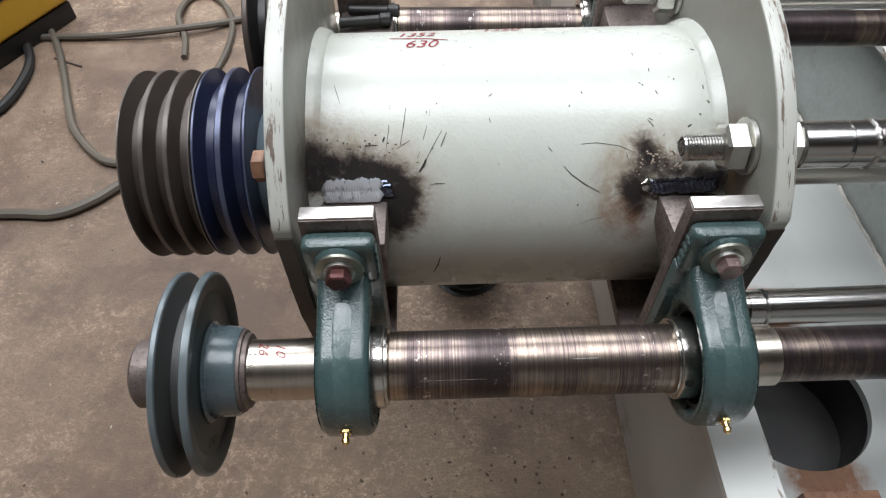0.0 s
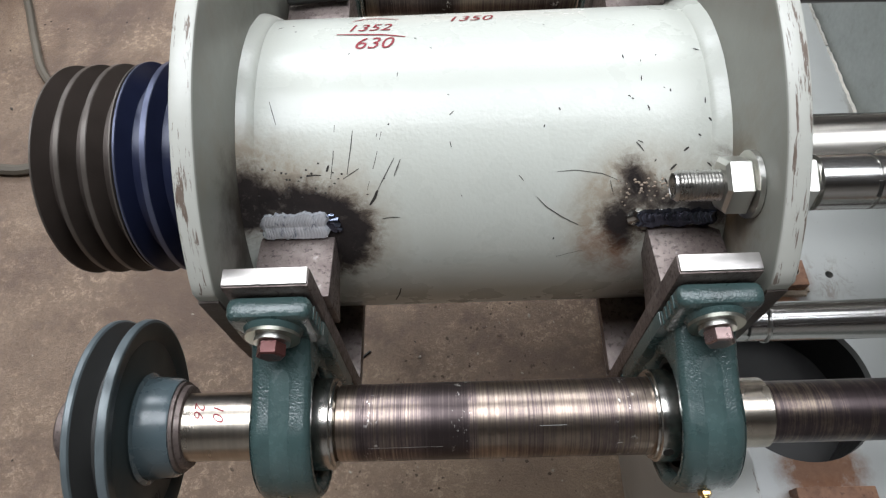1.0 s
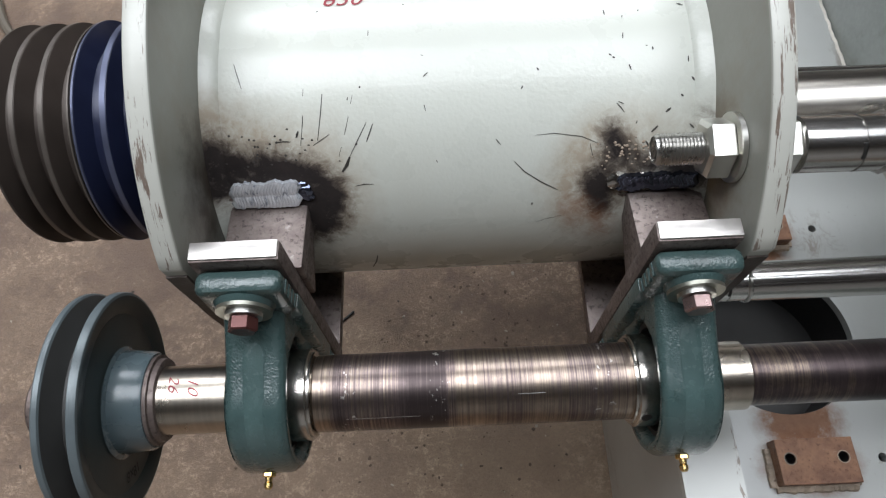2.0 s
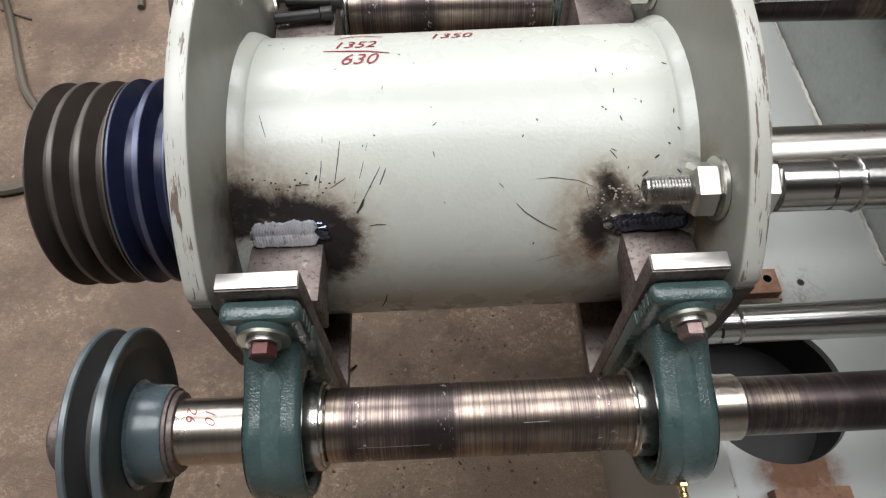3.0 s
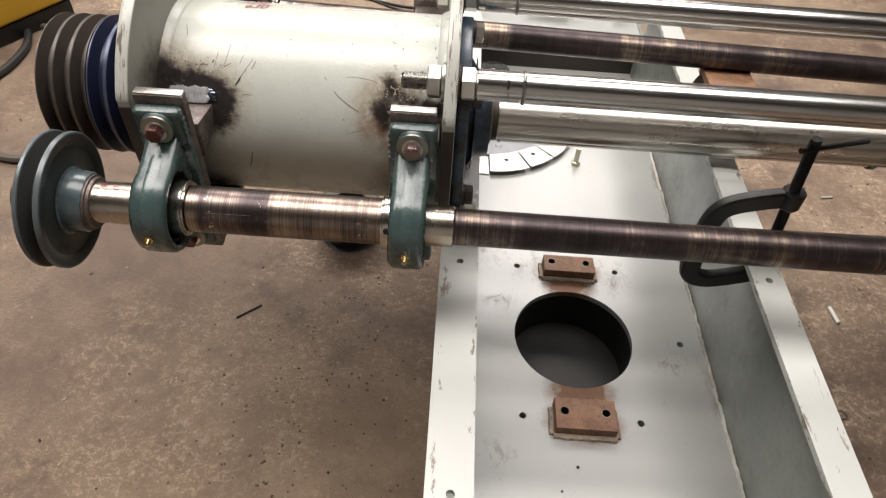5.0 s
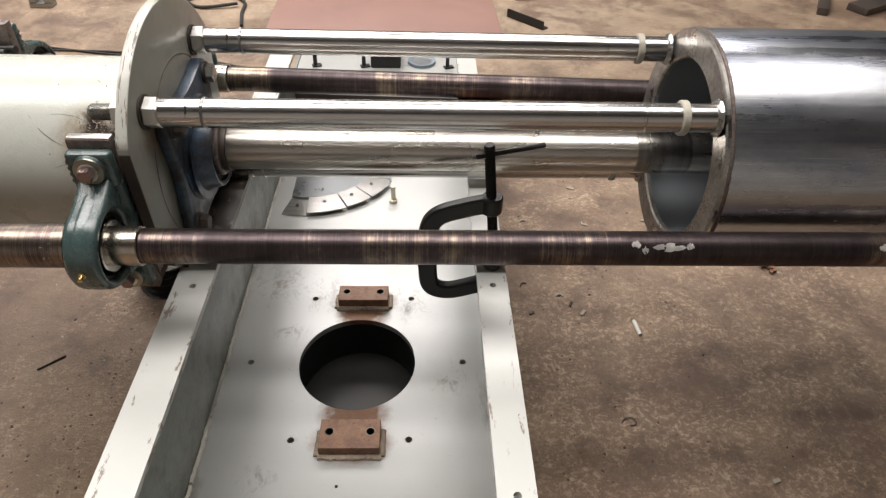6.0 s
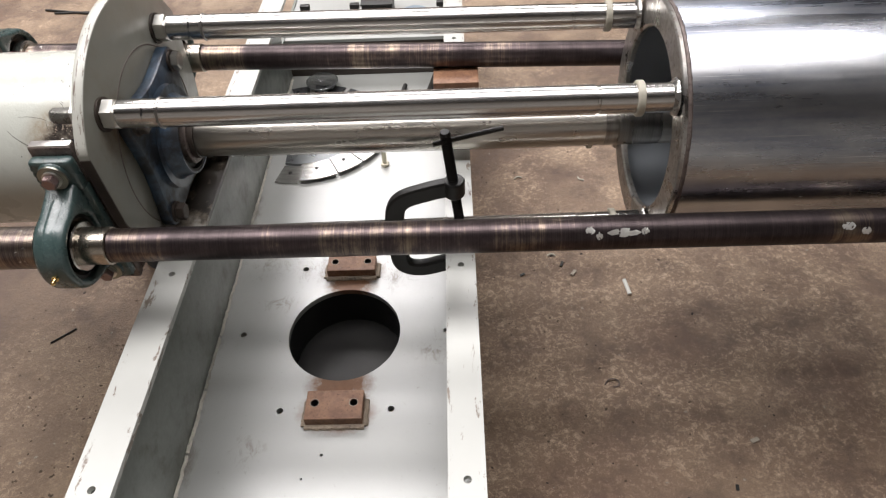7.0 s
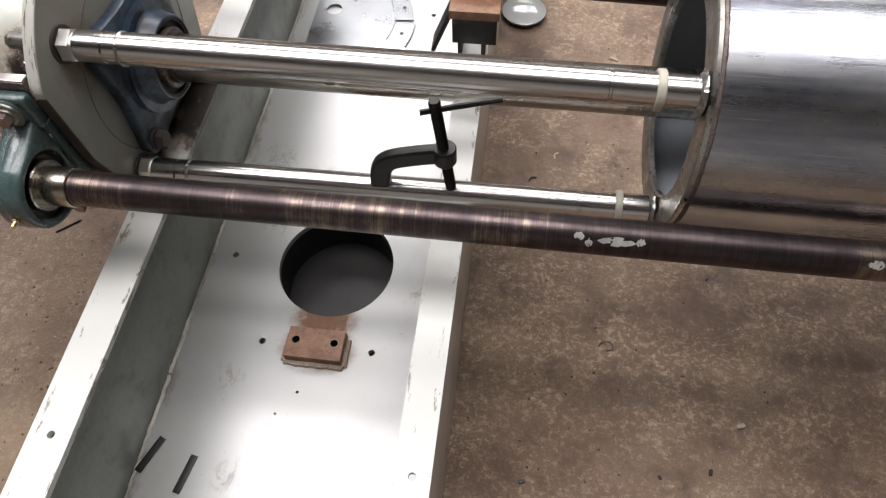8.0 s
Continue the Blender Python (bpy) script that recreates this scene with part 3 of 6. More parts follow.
OLD_INK = plain("dark_red_ink", (0.21, 0.013, 0.024), 0.5, 0.0, 0.4, 90, 0.0)
CRUMB = plain("brown_floor_crumb", (0.105, 0.075, 0.052), 0.85, 0.0, 0.5, 300, 0.4)
CINDER = plain("dark_cinder", (0.040, 0.031, 0.025), 0.8, 0.0, 0.5, 300, 0.4)
PALE_GRIT = plain("pale_mortar_grit", (0.36, 0.32, 0.26), 0.7, 0.0, 0.4, 200, 0.3)
WHITE = plain("white_enamel", (0.62, 0.62, 0.58), 0.3, 0.0, 0.1, 30)
GLASSY = plain("smoked_glass", (0.42, 0.43, 0.42), 0.08, 0.0, 0.1, 30, 0.0, 0.5)
PLASTER = plain("plaster", (0.21, 0.205, 0.19), 0.85, 0.0, 0.12, 6)
# white of the unseen south wall, added to throw light on the drums
BOUNCE_WHITE = plain("bounce_white", (0.58, 0.57, 0.545), 0.85, 0.0, 0.06, 6)
SHEET = plain("roof_sheet", (0.10, 0.102, 0.105), 0.6, 0.0, 0.15, 4)
STUD = plain("turned_stud_steel", (0.44, 0.43, 0.41), 0.30, 1.0, 0.25, 120)
SMOKED = thin_glass("dark_smoked_glass", (0.42, 0.43, 0.42))
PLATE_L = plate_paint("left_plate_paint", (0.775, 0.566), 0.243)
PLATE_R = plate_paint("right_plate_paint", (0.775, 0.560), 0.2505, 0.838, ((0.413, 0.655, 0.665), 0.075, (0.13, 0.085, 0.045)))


# ---- mesh helpers ----
def finish(bm, name, material, smooth=True):
    bmesh.ops.recalc_face_normals(bm, faces=bm.faces)
    me = bpy.data.meshes.new(name)
    bm.to_mesh(me)
    bm.free()
    if smooth:
        for p in me.polygons:
            p.use_smooth = True
        me.set_sharp_from_angle(angle=radians(32))
    me.materials.append(material)
    return me


def thing(name, at, label, category, group="", kind=""):
    ob = new(name)
    ob.empty_display_size = 0.05
    ob.matrix_world = at if isinstance(at, Matrix) else pose(*at)
    return tagged(ob, label, category, group, kind)


def under(ob, parent):
    """Hang ob under parent, where it stands in the world."""
    world_at = Matrix.Identity(4)
    chain = parent
    while chain is not None:
        world_at = (chain.matrix_basis if chain.parent is None else chain.matrix_parent_inverse @ chain.matrix_basis) @ world_at
        chain = chain.parent
    ob.parent = parent
    ob.matrix_parent_inverse = world_at.inverted()
    return ob


def part(name, bm, material, parent=None, label="", smooth=True):
    ob = new(name, finish(bm, name, material, smooth))
    if parent is not None:
        under(ob, parent)
    if label:
        ob["label"] = label
    return ob


def single(name, bm, material, label, category, group="", kind=""):
    return tagged(new(name, finish(bm, name, material)), label, category, group, kind)


def join(bm, other):
    """Add the faces of one bmesh to another."""
    me = bpy.data.meshes.new("joined")
    other.to_mesh(me)
    other.free()
    bm.from_mesh(me)
    bpy.data.meshes.remove(me)
    return bm


def box(x0, x1, y0, y1, z0, z1, bevel=0.0, segments=2):
    bm = bmesh.new()
    bmesh.ops.create_cube(bm, size=1.0)
    bmesh.ops.transform(bm, matrix=Matrix.LocRotScale(((x0 + x1) / 2, (y0 + y1) / 2, (z0 + z1) / 2), None, (x1 - x0, y1 - y0, z1 - z0)), verts=bm.verts)
    if bevel:
        bmesh.ops.bevel(bm, geom=bm.edges[:], offset=bevel, segments=segments, affect="EDGES", profile=0.6)
    return bm


def lathe(profile, steps=72, at=(0, 0), closed=False):
    """Turn a profile of (x, radius) about the line along x through at = (y, z)."""
    bm = bmesh.new()
    rings = []
    for x, r in profile:
        if r < 1e-6:
            rings.append([bm.verts.new((x, *at))])
        else:
            rings.append([bm.verts.new((x, at[0] + r * math.cos(2 * math.pi * k / steps), at[1] + r * math.sin(2 * math.pi * k / steps))) for k in range(steps)])
    pairs = list(zip(rings, rings[1:]))
    if closed:
        pairs.append((rings[-1], rings[0]))
    for a, b in pairs:
        for k in range(steps):
            q = (k + 1) % steps
            if len(a) == 1 and len(b) == 1:
                continue
            if len(a) == 1:
                bm.faces.new((a[0], b[k], b[q]))
            elif len(b) == 1:
                bm.faces.new((a[k], a[q], b[0]))
            else:
                bm.faces.new((a[k], a[q], b[q], b[k]))
    return bm


def rod(x0, x1, r, at, chamfer=0.002, steps=64):
    return lathe([(x0, 0), (x0, r - chamfer), (x0 + chamfer, r), (x1 - chamfer, r), (x1, r - chamfer), (x1, 0)], steps, at)


def turned(bm, m):
    bmesh.ops.transform(bm, matrix=m, verts=bm.verts)
    return bm


def prism(outline, x0, x1, bevel=0.0, holes=(), segments=2):
    """A plate of thickness x0 to x1 with an outline of (y, z), and round holes (y, z, radius)."""
    bm = bmesh.new()
    edges = []

    def loop(points):
        vs = [bm.verts.new((x0, y, z)) for y, z in points]
        return [bm.edges.new((a, b)) for a, b in zip(vs, vs[1:] + vs[:1])]

    edges += loop(outline)
    for y, z, r in holes:
        count = 96 if r > 0.04 else 24
        edges += loop([(y + r * math.cos(2 * math.pi * k / count), z + r * math.sin(2 * math.pi * k / count)) for k in range(count)])
    if holes:
        bmesh.ops.triangle_fill(bm, use_beauty=True, use_dissolve=False, edges=edges)
    else:
        bm.faces.new(bm.verts[:])
    got = bmesh.ops.extrude_face_region(bm, geom=bm.faces[:])
    bmesh.ops.translate(bm, verts=[v for v in got["geom"] if isinstance(v, bmesh.types.BMVert)], vec=(x1 - x0, 0, 0))
    if bevel:
        bmesh.ops.recalc_face_normals(bm, faces=bm.faces)
        sharp = [e for e in bm.edges if len(e.link_faces) == 2 and e.calc_face_angle(0) > 0.9]
        bmesh.ops.bevel(bm, geom=sharp, offset=bevel, segments=segments, affect="EDGES", profile=0.5)
    return bm


def hexagon(x0, x1, across, at, turn=0.0, chamfer=True):
    """A hex nut or bolt head along x, with its corners chamfered."""
    r = across / math.sqrt(3)
    bm = bmesh.new()
    c = 0.12 * across if chamfer else 0.0
    rows = [(x0, r - c * 0.8), (x0 + c * 0.5, r), (x1 - c * 0.5, r), (x1, r - c * 0.8)]
    rings = [[bm.verts.new((x, at[0] + q * math.cos(math.pi / 3 * k + turn), at[1] + q * math.sin(math.pi / 3 * k + turn))) for k in range(6)] for x, q in rows]
    for a, b in zip(rings, rings[1:]):
        for k in range(6):
            bm.faces.new((a[k], a[(k + 1) % 6], b[(k + 1) % 6], b[k]))
    bm.faces.new(rings[0])
    bm.faces.new(rings[-1])
    return bm


def thread(x0, x1, r, at, pitch=0.0028):
    """A stud end with real thread ridges."""
    rows = [(x0, 0), (x0, r * 0.55), (x0 + 0.004, r * 0.55), (x0 + 0.004, r * 0.7), (x0, r * 0.75), (x0, r - 0.002)]
    x = x0 + 0.002
    while x < x1 - pitch:
        rows += [(x, r - 0.0014), (x + pitch / 2, r)]
        x += pitch
    return lathe(rows + [(x1, r - 0.0014), (x1, 0)], 40, at)


def tube(points, r, steps=10, ends=True):
    """A round bar bent along points, smoothed."""
    pts = [Vector(p) for p in points]
    fine = []
    for i in range(len(pts) - 1):
        p0, p1, p2, p3 = pts[max(i - 1, 0)], pts[i], pts[i + 1], pts[min(i + 2, len(pts) - 1)]
        for k in range(8):
            t = k / 8
            fine.append(0.5 * ((2 * p1) + (p2 - p0) * t + (2 * p0 - 5 * p1 + 4 * p2 - p3) * t * t + (3 * p1 - p0 - 3 * p2 + p3) * t ** 3))
    fine.append(pts[-1])
    bm = bmesh.new()
    rings, up = [], Vector((0, 0, 1))
    for i, p in enumerate(fine):
        way = (fine[min(i + 1, len(fine) - 1)] - fine[max(i - 1, 0)]).normalized()
        side = way.cross(up)
        side = side.normalized() if side.length > 1e-3 else Vector((1, 0, 0))
        top = side.cross(way)
        rings.append([bm.verts.new(p + r * (math.cos(2 * math.pi * k / steps) * side + math.sin(2 * math.pi * k / steps) * top)) for k in range(steps)])
    for a, b in zip(rings, rings[1:]):
        for k in range(steps):
            bm.faces.new((a[k], a[(k + 1) % steps], b[(k + 1) % steps], b[k]))
    if ends:
        bm.faces.new(rings[0])
        bm.faces.new(rings[-1])
    return bm


# ---- the hall ----
HX0, HX1, HY0, HY1 = -6.0, 8.0, -5.0, 10.0
single("floor", box(HX0, HX1, HY0, HY1, -0.1, 0.0), CONCRETE, "brown stained concrete workshop floor with scuffs", "floor", kind="structure")
# unseen walls close the hall; the south one is whitened to bounce light
for name, dims in (("wall_north", (HX0, HX1, HY1, HY1 + 0.2)), ("wall_south", (HX0, HX1, HY0 - 0.2, HY0)),
                   ("wall_west", (HX0 - 0.2, HX0, HY0, HY1)), ("wall_east", (HX1, HX1 + 0.2, HY0, HY1))):
    single(name, box(*dims, -0.1, ROOF + 0.1), BOUNCE_WHITE if name == "wall_south" else PLASTER, "plain workshop wall, unseen, closing the hall", "wall", kind="structure")
roof = bmesh.new()
ys = [HY0, *ROOF_LIGHTS[0][2:4], *ROOF_LIGHTS[3][2:4], HY1]
for k, (a, b) in enumerate(zip(ys, ys[1:])):
    row = ROOF_LIGHTS[:3] if k < 2 else ROOF_LIGHTS[3:]
    spans = [(HX0, row[0][0]), (row[2][1], HX1)] if k in (1, 3) else [(HX0, HX1)]
    for x0, x1 in spans:
        join(roof, box(x0, x1, a, b, ROOF, ROOF + 0.1))
single("ceiling", roof, SHEET, "grey sheet roof with long roof light openings", "ceiling", kind="structure")

# ---- the machine bed ----
LIP_Z, PLATE_Z, STEP_Z = 0.42, 0.12, 0.245
BED_Y0, BED_Y1, LIP_Y1, STEP_Y = -0.6, 2.06, 1.655, 1.685
HOLE = (0.702, 0.663, 0.119)


def flat_plate(x0, x1, y0, y1, z0, z1, holes, bevel=0.0):
    """A level plate with round holes (x, y, radius)."""
    bm = prism([(x0, y0), (x1, y0), (x1, y1), (x0, y1)], z0, z1, bevel, holes)
    return turned(bm, Matrix(((0, 1, 0, 0), (0, 0, 1, 0), (1, 0, 0, 0), (0, 0, 0, 1))))


bed = thing("machine_bed", (0.702, 0.9, 0.0), "long grey painted steel trough bed with raised scratched edges", "machine bed")
bolt_holes = [(HOLE[0] + 0.2175 * math.cos(radians(a)), HOLE[1] + 0.2135 * math.sin(radians(a)), 0.0065) for a in range(0, 360, 60)]
marks = [(0.686, 0.385, 0.003), (0.655, 0.34, 0.0022), (0.80, 1.45, 0.006)]
part("bed_plate", flat_plate(0.4315, 0.9685, BED_Y0, STEP_Y, PLATE_Z - 0.014, PLATE_Z, [HOLE, *bolt_holes, *marks]), BED, bed, "grey painted bed plate with a large round hole", smooth=False)
for sign, web, inner, outer, holes in ((-1, 0.4270, 0.4325, 0.483, [(0.4545, y, 0.0055) for y in (-0.19, 0.195, 0.575, 0.96, 1.34)]),
                                        (1, 0.9735, 0.927, 0.9735, [(0.953, y, 0.0055) for y in (-0.18, 0.20, 0.58, 0.965, 1.35)])):
    wall = part("side_wall", box(web - 0.0045, web + 0.0045, BED_Y0, LIP_Y1, 0.088, LIP_Z - 0.0112, 0.001), SHADED_SIDE, bed, "grey painted channel side")
    # inside a darker copy holding the trough's shade, outside the bed's grey
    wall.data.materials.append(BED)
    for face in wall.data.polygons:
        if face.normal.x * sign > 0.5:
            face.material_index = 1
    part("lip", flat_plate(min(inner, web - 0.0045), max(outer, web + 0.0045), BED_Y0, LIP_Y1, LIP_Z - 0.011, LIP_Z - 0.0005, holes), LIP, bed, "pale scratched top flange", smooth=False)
    x = web - sign * 0.09
    part("runner", box(x - 0.03, x + 0.03, BED_Y0 + 0.02, BED_Y1 - 0.02, 0.0, PLATE_Z - 0.0145, 0.002), BED, bed, "runner that carries the bed on the floor")
part("end_wall", box(0.4320, 0.9685, BED_Y0, BED_Y0 + 0.012, 0.088, LIP_Z - 0.012), BED, bed)
for x in (0.4270, 0.9735):
    part("rear_side", box(x - 0.0045, x + 0.0045, LIP_Y1 + 0.0005, BED_Y1, 0.088, STEP_Z + 0.004, 0.001), SHADED_SIDE, bed, "lower side of the rear length")
part("end_wall", box(0.4320, 0.9685, BED_Y1 - 0.012, BED_Y1, 0.088, STEP_Z - 0.0105), BED, bed)
# the rear third lies one step higher
# the cross wall's shade is put into its dark brown
part("cross_wall", box(0.4320, 0.9685, STEP_Y + 0.0005, STEP_Y + 0.012, 0.088, STEP_Z - 0.0105, 0.001), SHADE_BROWN, bed, "dark brown cross wall, its shade in the colour")
part("rear_plate", flat_plate(0.4320, 0.9685, STEP_Y - 0.002, BED_Y1 - 0.0125, STEP_Z - 0.010, STEP_Z, [(0.60, 1.95, 0.006)]), BED, bed, "grey painted rear plate one step higher", smooth=False)
# weld seams along the plate's edges
for x in (0.4345, 0.9660):
    seam = bmesh.new()
    rng = random.Random(int(x * 1000))
    y = -0.5
    while y < 1.56:
        ln = rng.uniform(0.08, 0.16)
        steps = int(ln / 0.009)
        crust = tube([(x + rng.uniform(-0.0014, 0.0014), y + ln * k / steps, PLATE_Z + rng.uniform(-0.0003, 0.0008)) for k in range(steps + 1)], rng.uniform(0.0028, 0.0040), 6)
        for v in crust.verts:
            v.co += Vector((noise.noise(v.co * 260), 0, noise.noise(v.co * 260 + Vector((7, 0, 0))))) * 0.0012
        join(seam, crust)
        y += ln + rng.choice((0.0, 0.0, 0.0, 0.006))
    tagged(part("weld_seam", seam, SEAM_CRUST, bed, "rough pale weld seam"), kind="stuff")
# pipe below the large hole
well = thing("drive_well", (HOLE[0], HOLE[1], 0.0), "dark round steel well below the hole in the bed", "pipe")
wm = Matrix(((0, 0, 1, HOLE[0]), (0, 1, 0, HOLE[1]), (1, 0, 0, 0), (0, 0, 0, 1)))
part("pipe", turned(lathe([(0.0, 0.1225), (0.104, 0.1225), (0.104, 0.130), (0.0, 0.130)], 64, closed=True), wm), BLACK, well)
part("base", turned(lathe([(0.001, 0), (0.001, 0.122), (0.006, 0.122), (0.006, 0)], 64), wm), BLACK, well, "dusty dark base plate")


def mount_block(y, depth, label):
    ob = thing("mounting_block", (0.704, y, PLATE_Z), label, "block", "rusty blocks on the bed")
    body = flat_plate(0.649, 0.759, y - depth / 2, y + depth / 2, PLATE_Z + 0.0005, PLATE_Z + 0.026, [(0.666, y + 0.004, 0.0074), (0.741, y + 0.004, 0.0074)], 0.0012)
    part("body", body, RUST, ob, smooth=False)
    for x in (0.666, 0.741):
        part("hole_lining", turned(lathe([(PLATE_Z + 0.002, 0.0), (PLATE_Z + 0.002, 0.0073), (PLATE_Z + 0.024, 0.0073)], 20), Matrix(((0, 0, 1, x), (0, 1, 0, y + 0.004), (1, 0, 0, 0), (0, 0, 0, 1)))), BLACK, ob)
        part("hole_rim", turned(lathe([(PLATE_Z + 0.0258, 0.0074), (PLATE_Z + 0.0264, 0.0077), (PLATE_Z + 0.0264, 0.0088), (PLATE_Z + 0.0258, 0.0092)], 28), Matrix(((0, 0, 1, x), (0, 1, 0, y + 0.004), (1, 0, 0, 0), (0, 0, 0, 1)))), TAN_WELD, ob, "pale burr round the hole")
    weld = bmesh.new()
    rng = random.Random(int(y * 100))
    ring = [(0.647, y + depth / 2 - 0.01)] + [(0.6465, y - depth / 2 - 0.0025), (0.7615, y - depth / 2 - 0.0025), (0.7615, y + depth / 2 - 0.008)]
    for (ax, ay), (bx, by) in zip(ring, ring[1:]):
        n = max(3, int(math.hypot(bx - ax, by - ay) / 0.010))
        pts = [(ax + (bx - ax) * k / n + rng.uniform(-.0012, .0012), ay + (by - ay) * k / n + rng.uniform(-.0012, .0012), PLATE_Z + 0.0012) for k in range(n + 1)]
        crust = tube(pts, 0.0068, 8)
        for v in crust.verts:
            v.co.z = PLATE_Z + 0.0008 + (v.co.z - PLATE_Z) * 0.75 + 0.0012 * noise.noise(v.co * 300)
            v.co.x += 0.0016 * noise.noise(v.co * 220 + Vector((5, 0, 0)))
            v.co.y += 0.0016 * noise.noise(v.co * 220 + Vector((0, 9, 0)))
        join(weld, crust)
    tagged(part("weld_bead", weld, TAN_WELD, ob, "dirty tan weld bead"), kind="stuff")
    return ob


mount_block(0.475, 0.062, "rust-brown steel block welded to the bed, two bolt holes")
mount_block(0.841, 0.046, "rust-brown steel block beyond the hole, two bolt holes")

# ---- the roller frame: grey drum between two end plates ----
CY, CZ = 0.774, 0.567
frame_thing = thing("drum_frame", (0.205, CY, 0.40), "grey painted steel drum between two end plates, scorched by welding", "drum")
part("drum", lathe([(0.0067, 0.135), (0.0067, 0.1475), (0.413, 0.1475), (0.413, 0.135)], 160, (CY, CZ), closed=True), PAINT, frame_thing, "glossy pale grey drum with soot round the welds")
for x, s in ((0.0067, 1), (0.413, -1)):
    bead = lathe([(x, 0.147), (x, 0.1545), (x + s * 0.003, 0.1538), (x + s * 0.007, 0.1522), (x + s * 0.0105, 0.1506), (x + s * 0.0130, 0.1488), (x + s * 0.0140, 0.147)], 200, (CY, CZ))
    for v in bead.verts:
        d = Vector((0, v.co.y - CY, v.co.z - CZ))
        v.co += d.normalized() * (noise.noise(v.co * 60) * 0.0007 + noise.noise(v.co * 200) * 0.0003)
    part("weld_fillet", bead, PAINT, frame_thing)


def plate_outline(cz, radius, cut, foot):
    """A disc cut straight at front and back, running down to a narrower foot."""
    corner = math.sqrt(radius ** 2 - cut ** 2)
    a0 = math.atan2(corner, -cut)
    arc = [(0.775 + radius * math.cos(a0 + (math.pi - 2 * a0) * k / 48), cz + radius * math.sin(a0 + (math.pi - 2 * a0) * k / 48)) for k in range(49)]
    zc = cz + corner
    low = [(0.775 + cut - 0.004, zc - 0.14), (0.775 + cut - 0.03, foot + 0.03), (0.775 + cut - 0.06, foot)]
    return arc + low + [(2 * 0.775 - y, z) for y, z in reversed(low)]


RODS = [(0.640, 0.704, 0.623, 0.715), (0.898, 0.704, 0.872, 0.712), (0.634, 0.443, 0.627, 0.464), (0.900, 0.443, 0.868, 0.468)]
part("end_plate", prism(plate_outline(0.566, 0.243, 0.208, 0.40), -0.0105, 0.0065, 0.002, [(0.872, 0.735, 0.012)]), PLATE_L, frame_thing, "grey painted end plate with a chipped edge")
part("end_plate", prism(plate_outline(0.560, 0.2505, 0.213, 0.4205), 0.413, 0.430, 0.002), PLATE_R, frame_thing, "grey painted end plate with a chipped edge")
# bare dirty cut edges; part of their dark is shade put into the colour
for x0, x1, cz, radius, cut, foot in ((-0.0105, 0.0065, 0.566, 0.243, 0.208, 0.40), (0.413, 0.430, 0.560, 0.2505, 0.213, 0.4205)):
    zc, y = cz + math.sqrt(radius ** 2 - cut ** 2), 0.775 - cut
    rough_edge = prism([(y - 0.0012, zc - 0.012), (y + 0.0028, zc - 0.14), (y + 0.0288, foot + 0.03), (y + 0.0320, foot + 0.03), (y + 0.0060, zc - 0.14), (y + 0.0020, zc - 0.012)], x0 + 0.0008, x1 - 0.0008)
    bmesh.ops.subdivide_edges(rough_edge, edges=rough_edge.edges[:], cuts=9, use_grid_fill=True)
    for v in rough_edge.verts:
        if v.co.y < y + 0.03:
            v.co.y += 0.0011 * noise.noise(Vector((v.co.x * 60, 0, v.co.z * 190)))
    part("cut_edge", rough_edge, CUT_EDGE, frame_thing, "dark flame-cut unpainted edge, shade in its colour")
# turned recess line on the outer face of the plate
part("scribed_ring", lathe([(0.430, 0.152), (0.4306, 0.1525), (0.4306, 0.1540), (0.430, 0.1545)], 96, (CY, CZ)), RAW, frame_thing)


def bracket(x0, x1, up):
    """Seat plate for a bearing, gusset and weld; up: +1 above the shaft, -1 below."""
    z = lambda v: 0.568 + up * (v - 0.568)
    part("gusset", prism([(0.5835, z(0.648)), (0.645, z(0.639)), (0.638, z(0.612)), (0.5835, z(0.592))], x0 + 0.004, x1 + 0.004, 0.0015), RAW, frame_thing, "raw steel gusset welded to the drum")


for x0, x1, skew in ((0.0132, 0.078, 0.0), (0.345, 0.406, 0.0)):
    part("seat_plate", box(x0, x1, 0.567, 0.583, 0.425, 0.701, 0.0025), RAW, frame_thing, "raw steel seat plate")
    part("ground_edge", box(x0 + 0.001, x1 - 0.001, 0.5685, 0.5820, 0.7000, 0.7030, 0.001), GROUND_EDGE, frame_thing, "freshly ground bright edge")
    bracket(x0, x1, 1)
    part("lower_gusset", box(x0, x1, 0.5835, 0.70, 0.428, 0.444, 0.002), RAW, frame_thing)
    # the same seat at the back
    part("seat_plate", box(x0, x1, 0.961, 0.982, 0.425, 0.701, 0.0025), RAW, frame_thing)
    part("gusset", prism([(0.9605, 0.652), (0.898, 0.650), (0.907, 0.622), (0.9605, 0.598)], x0 + 0.004, x1 + 0.004, 0.0015), RAW, frame_thing)


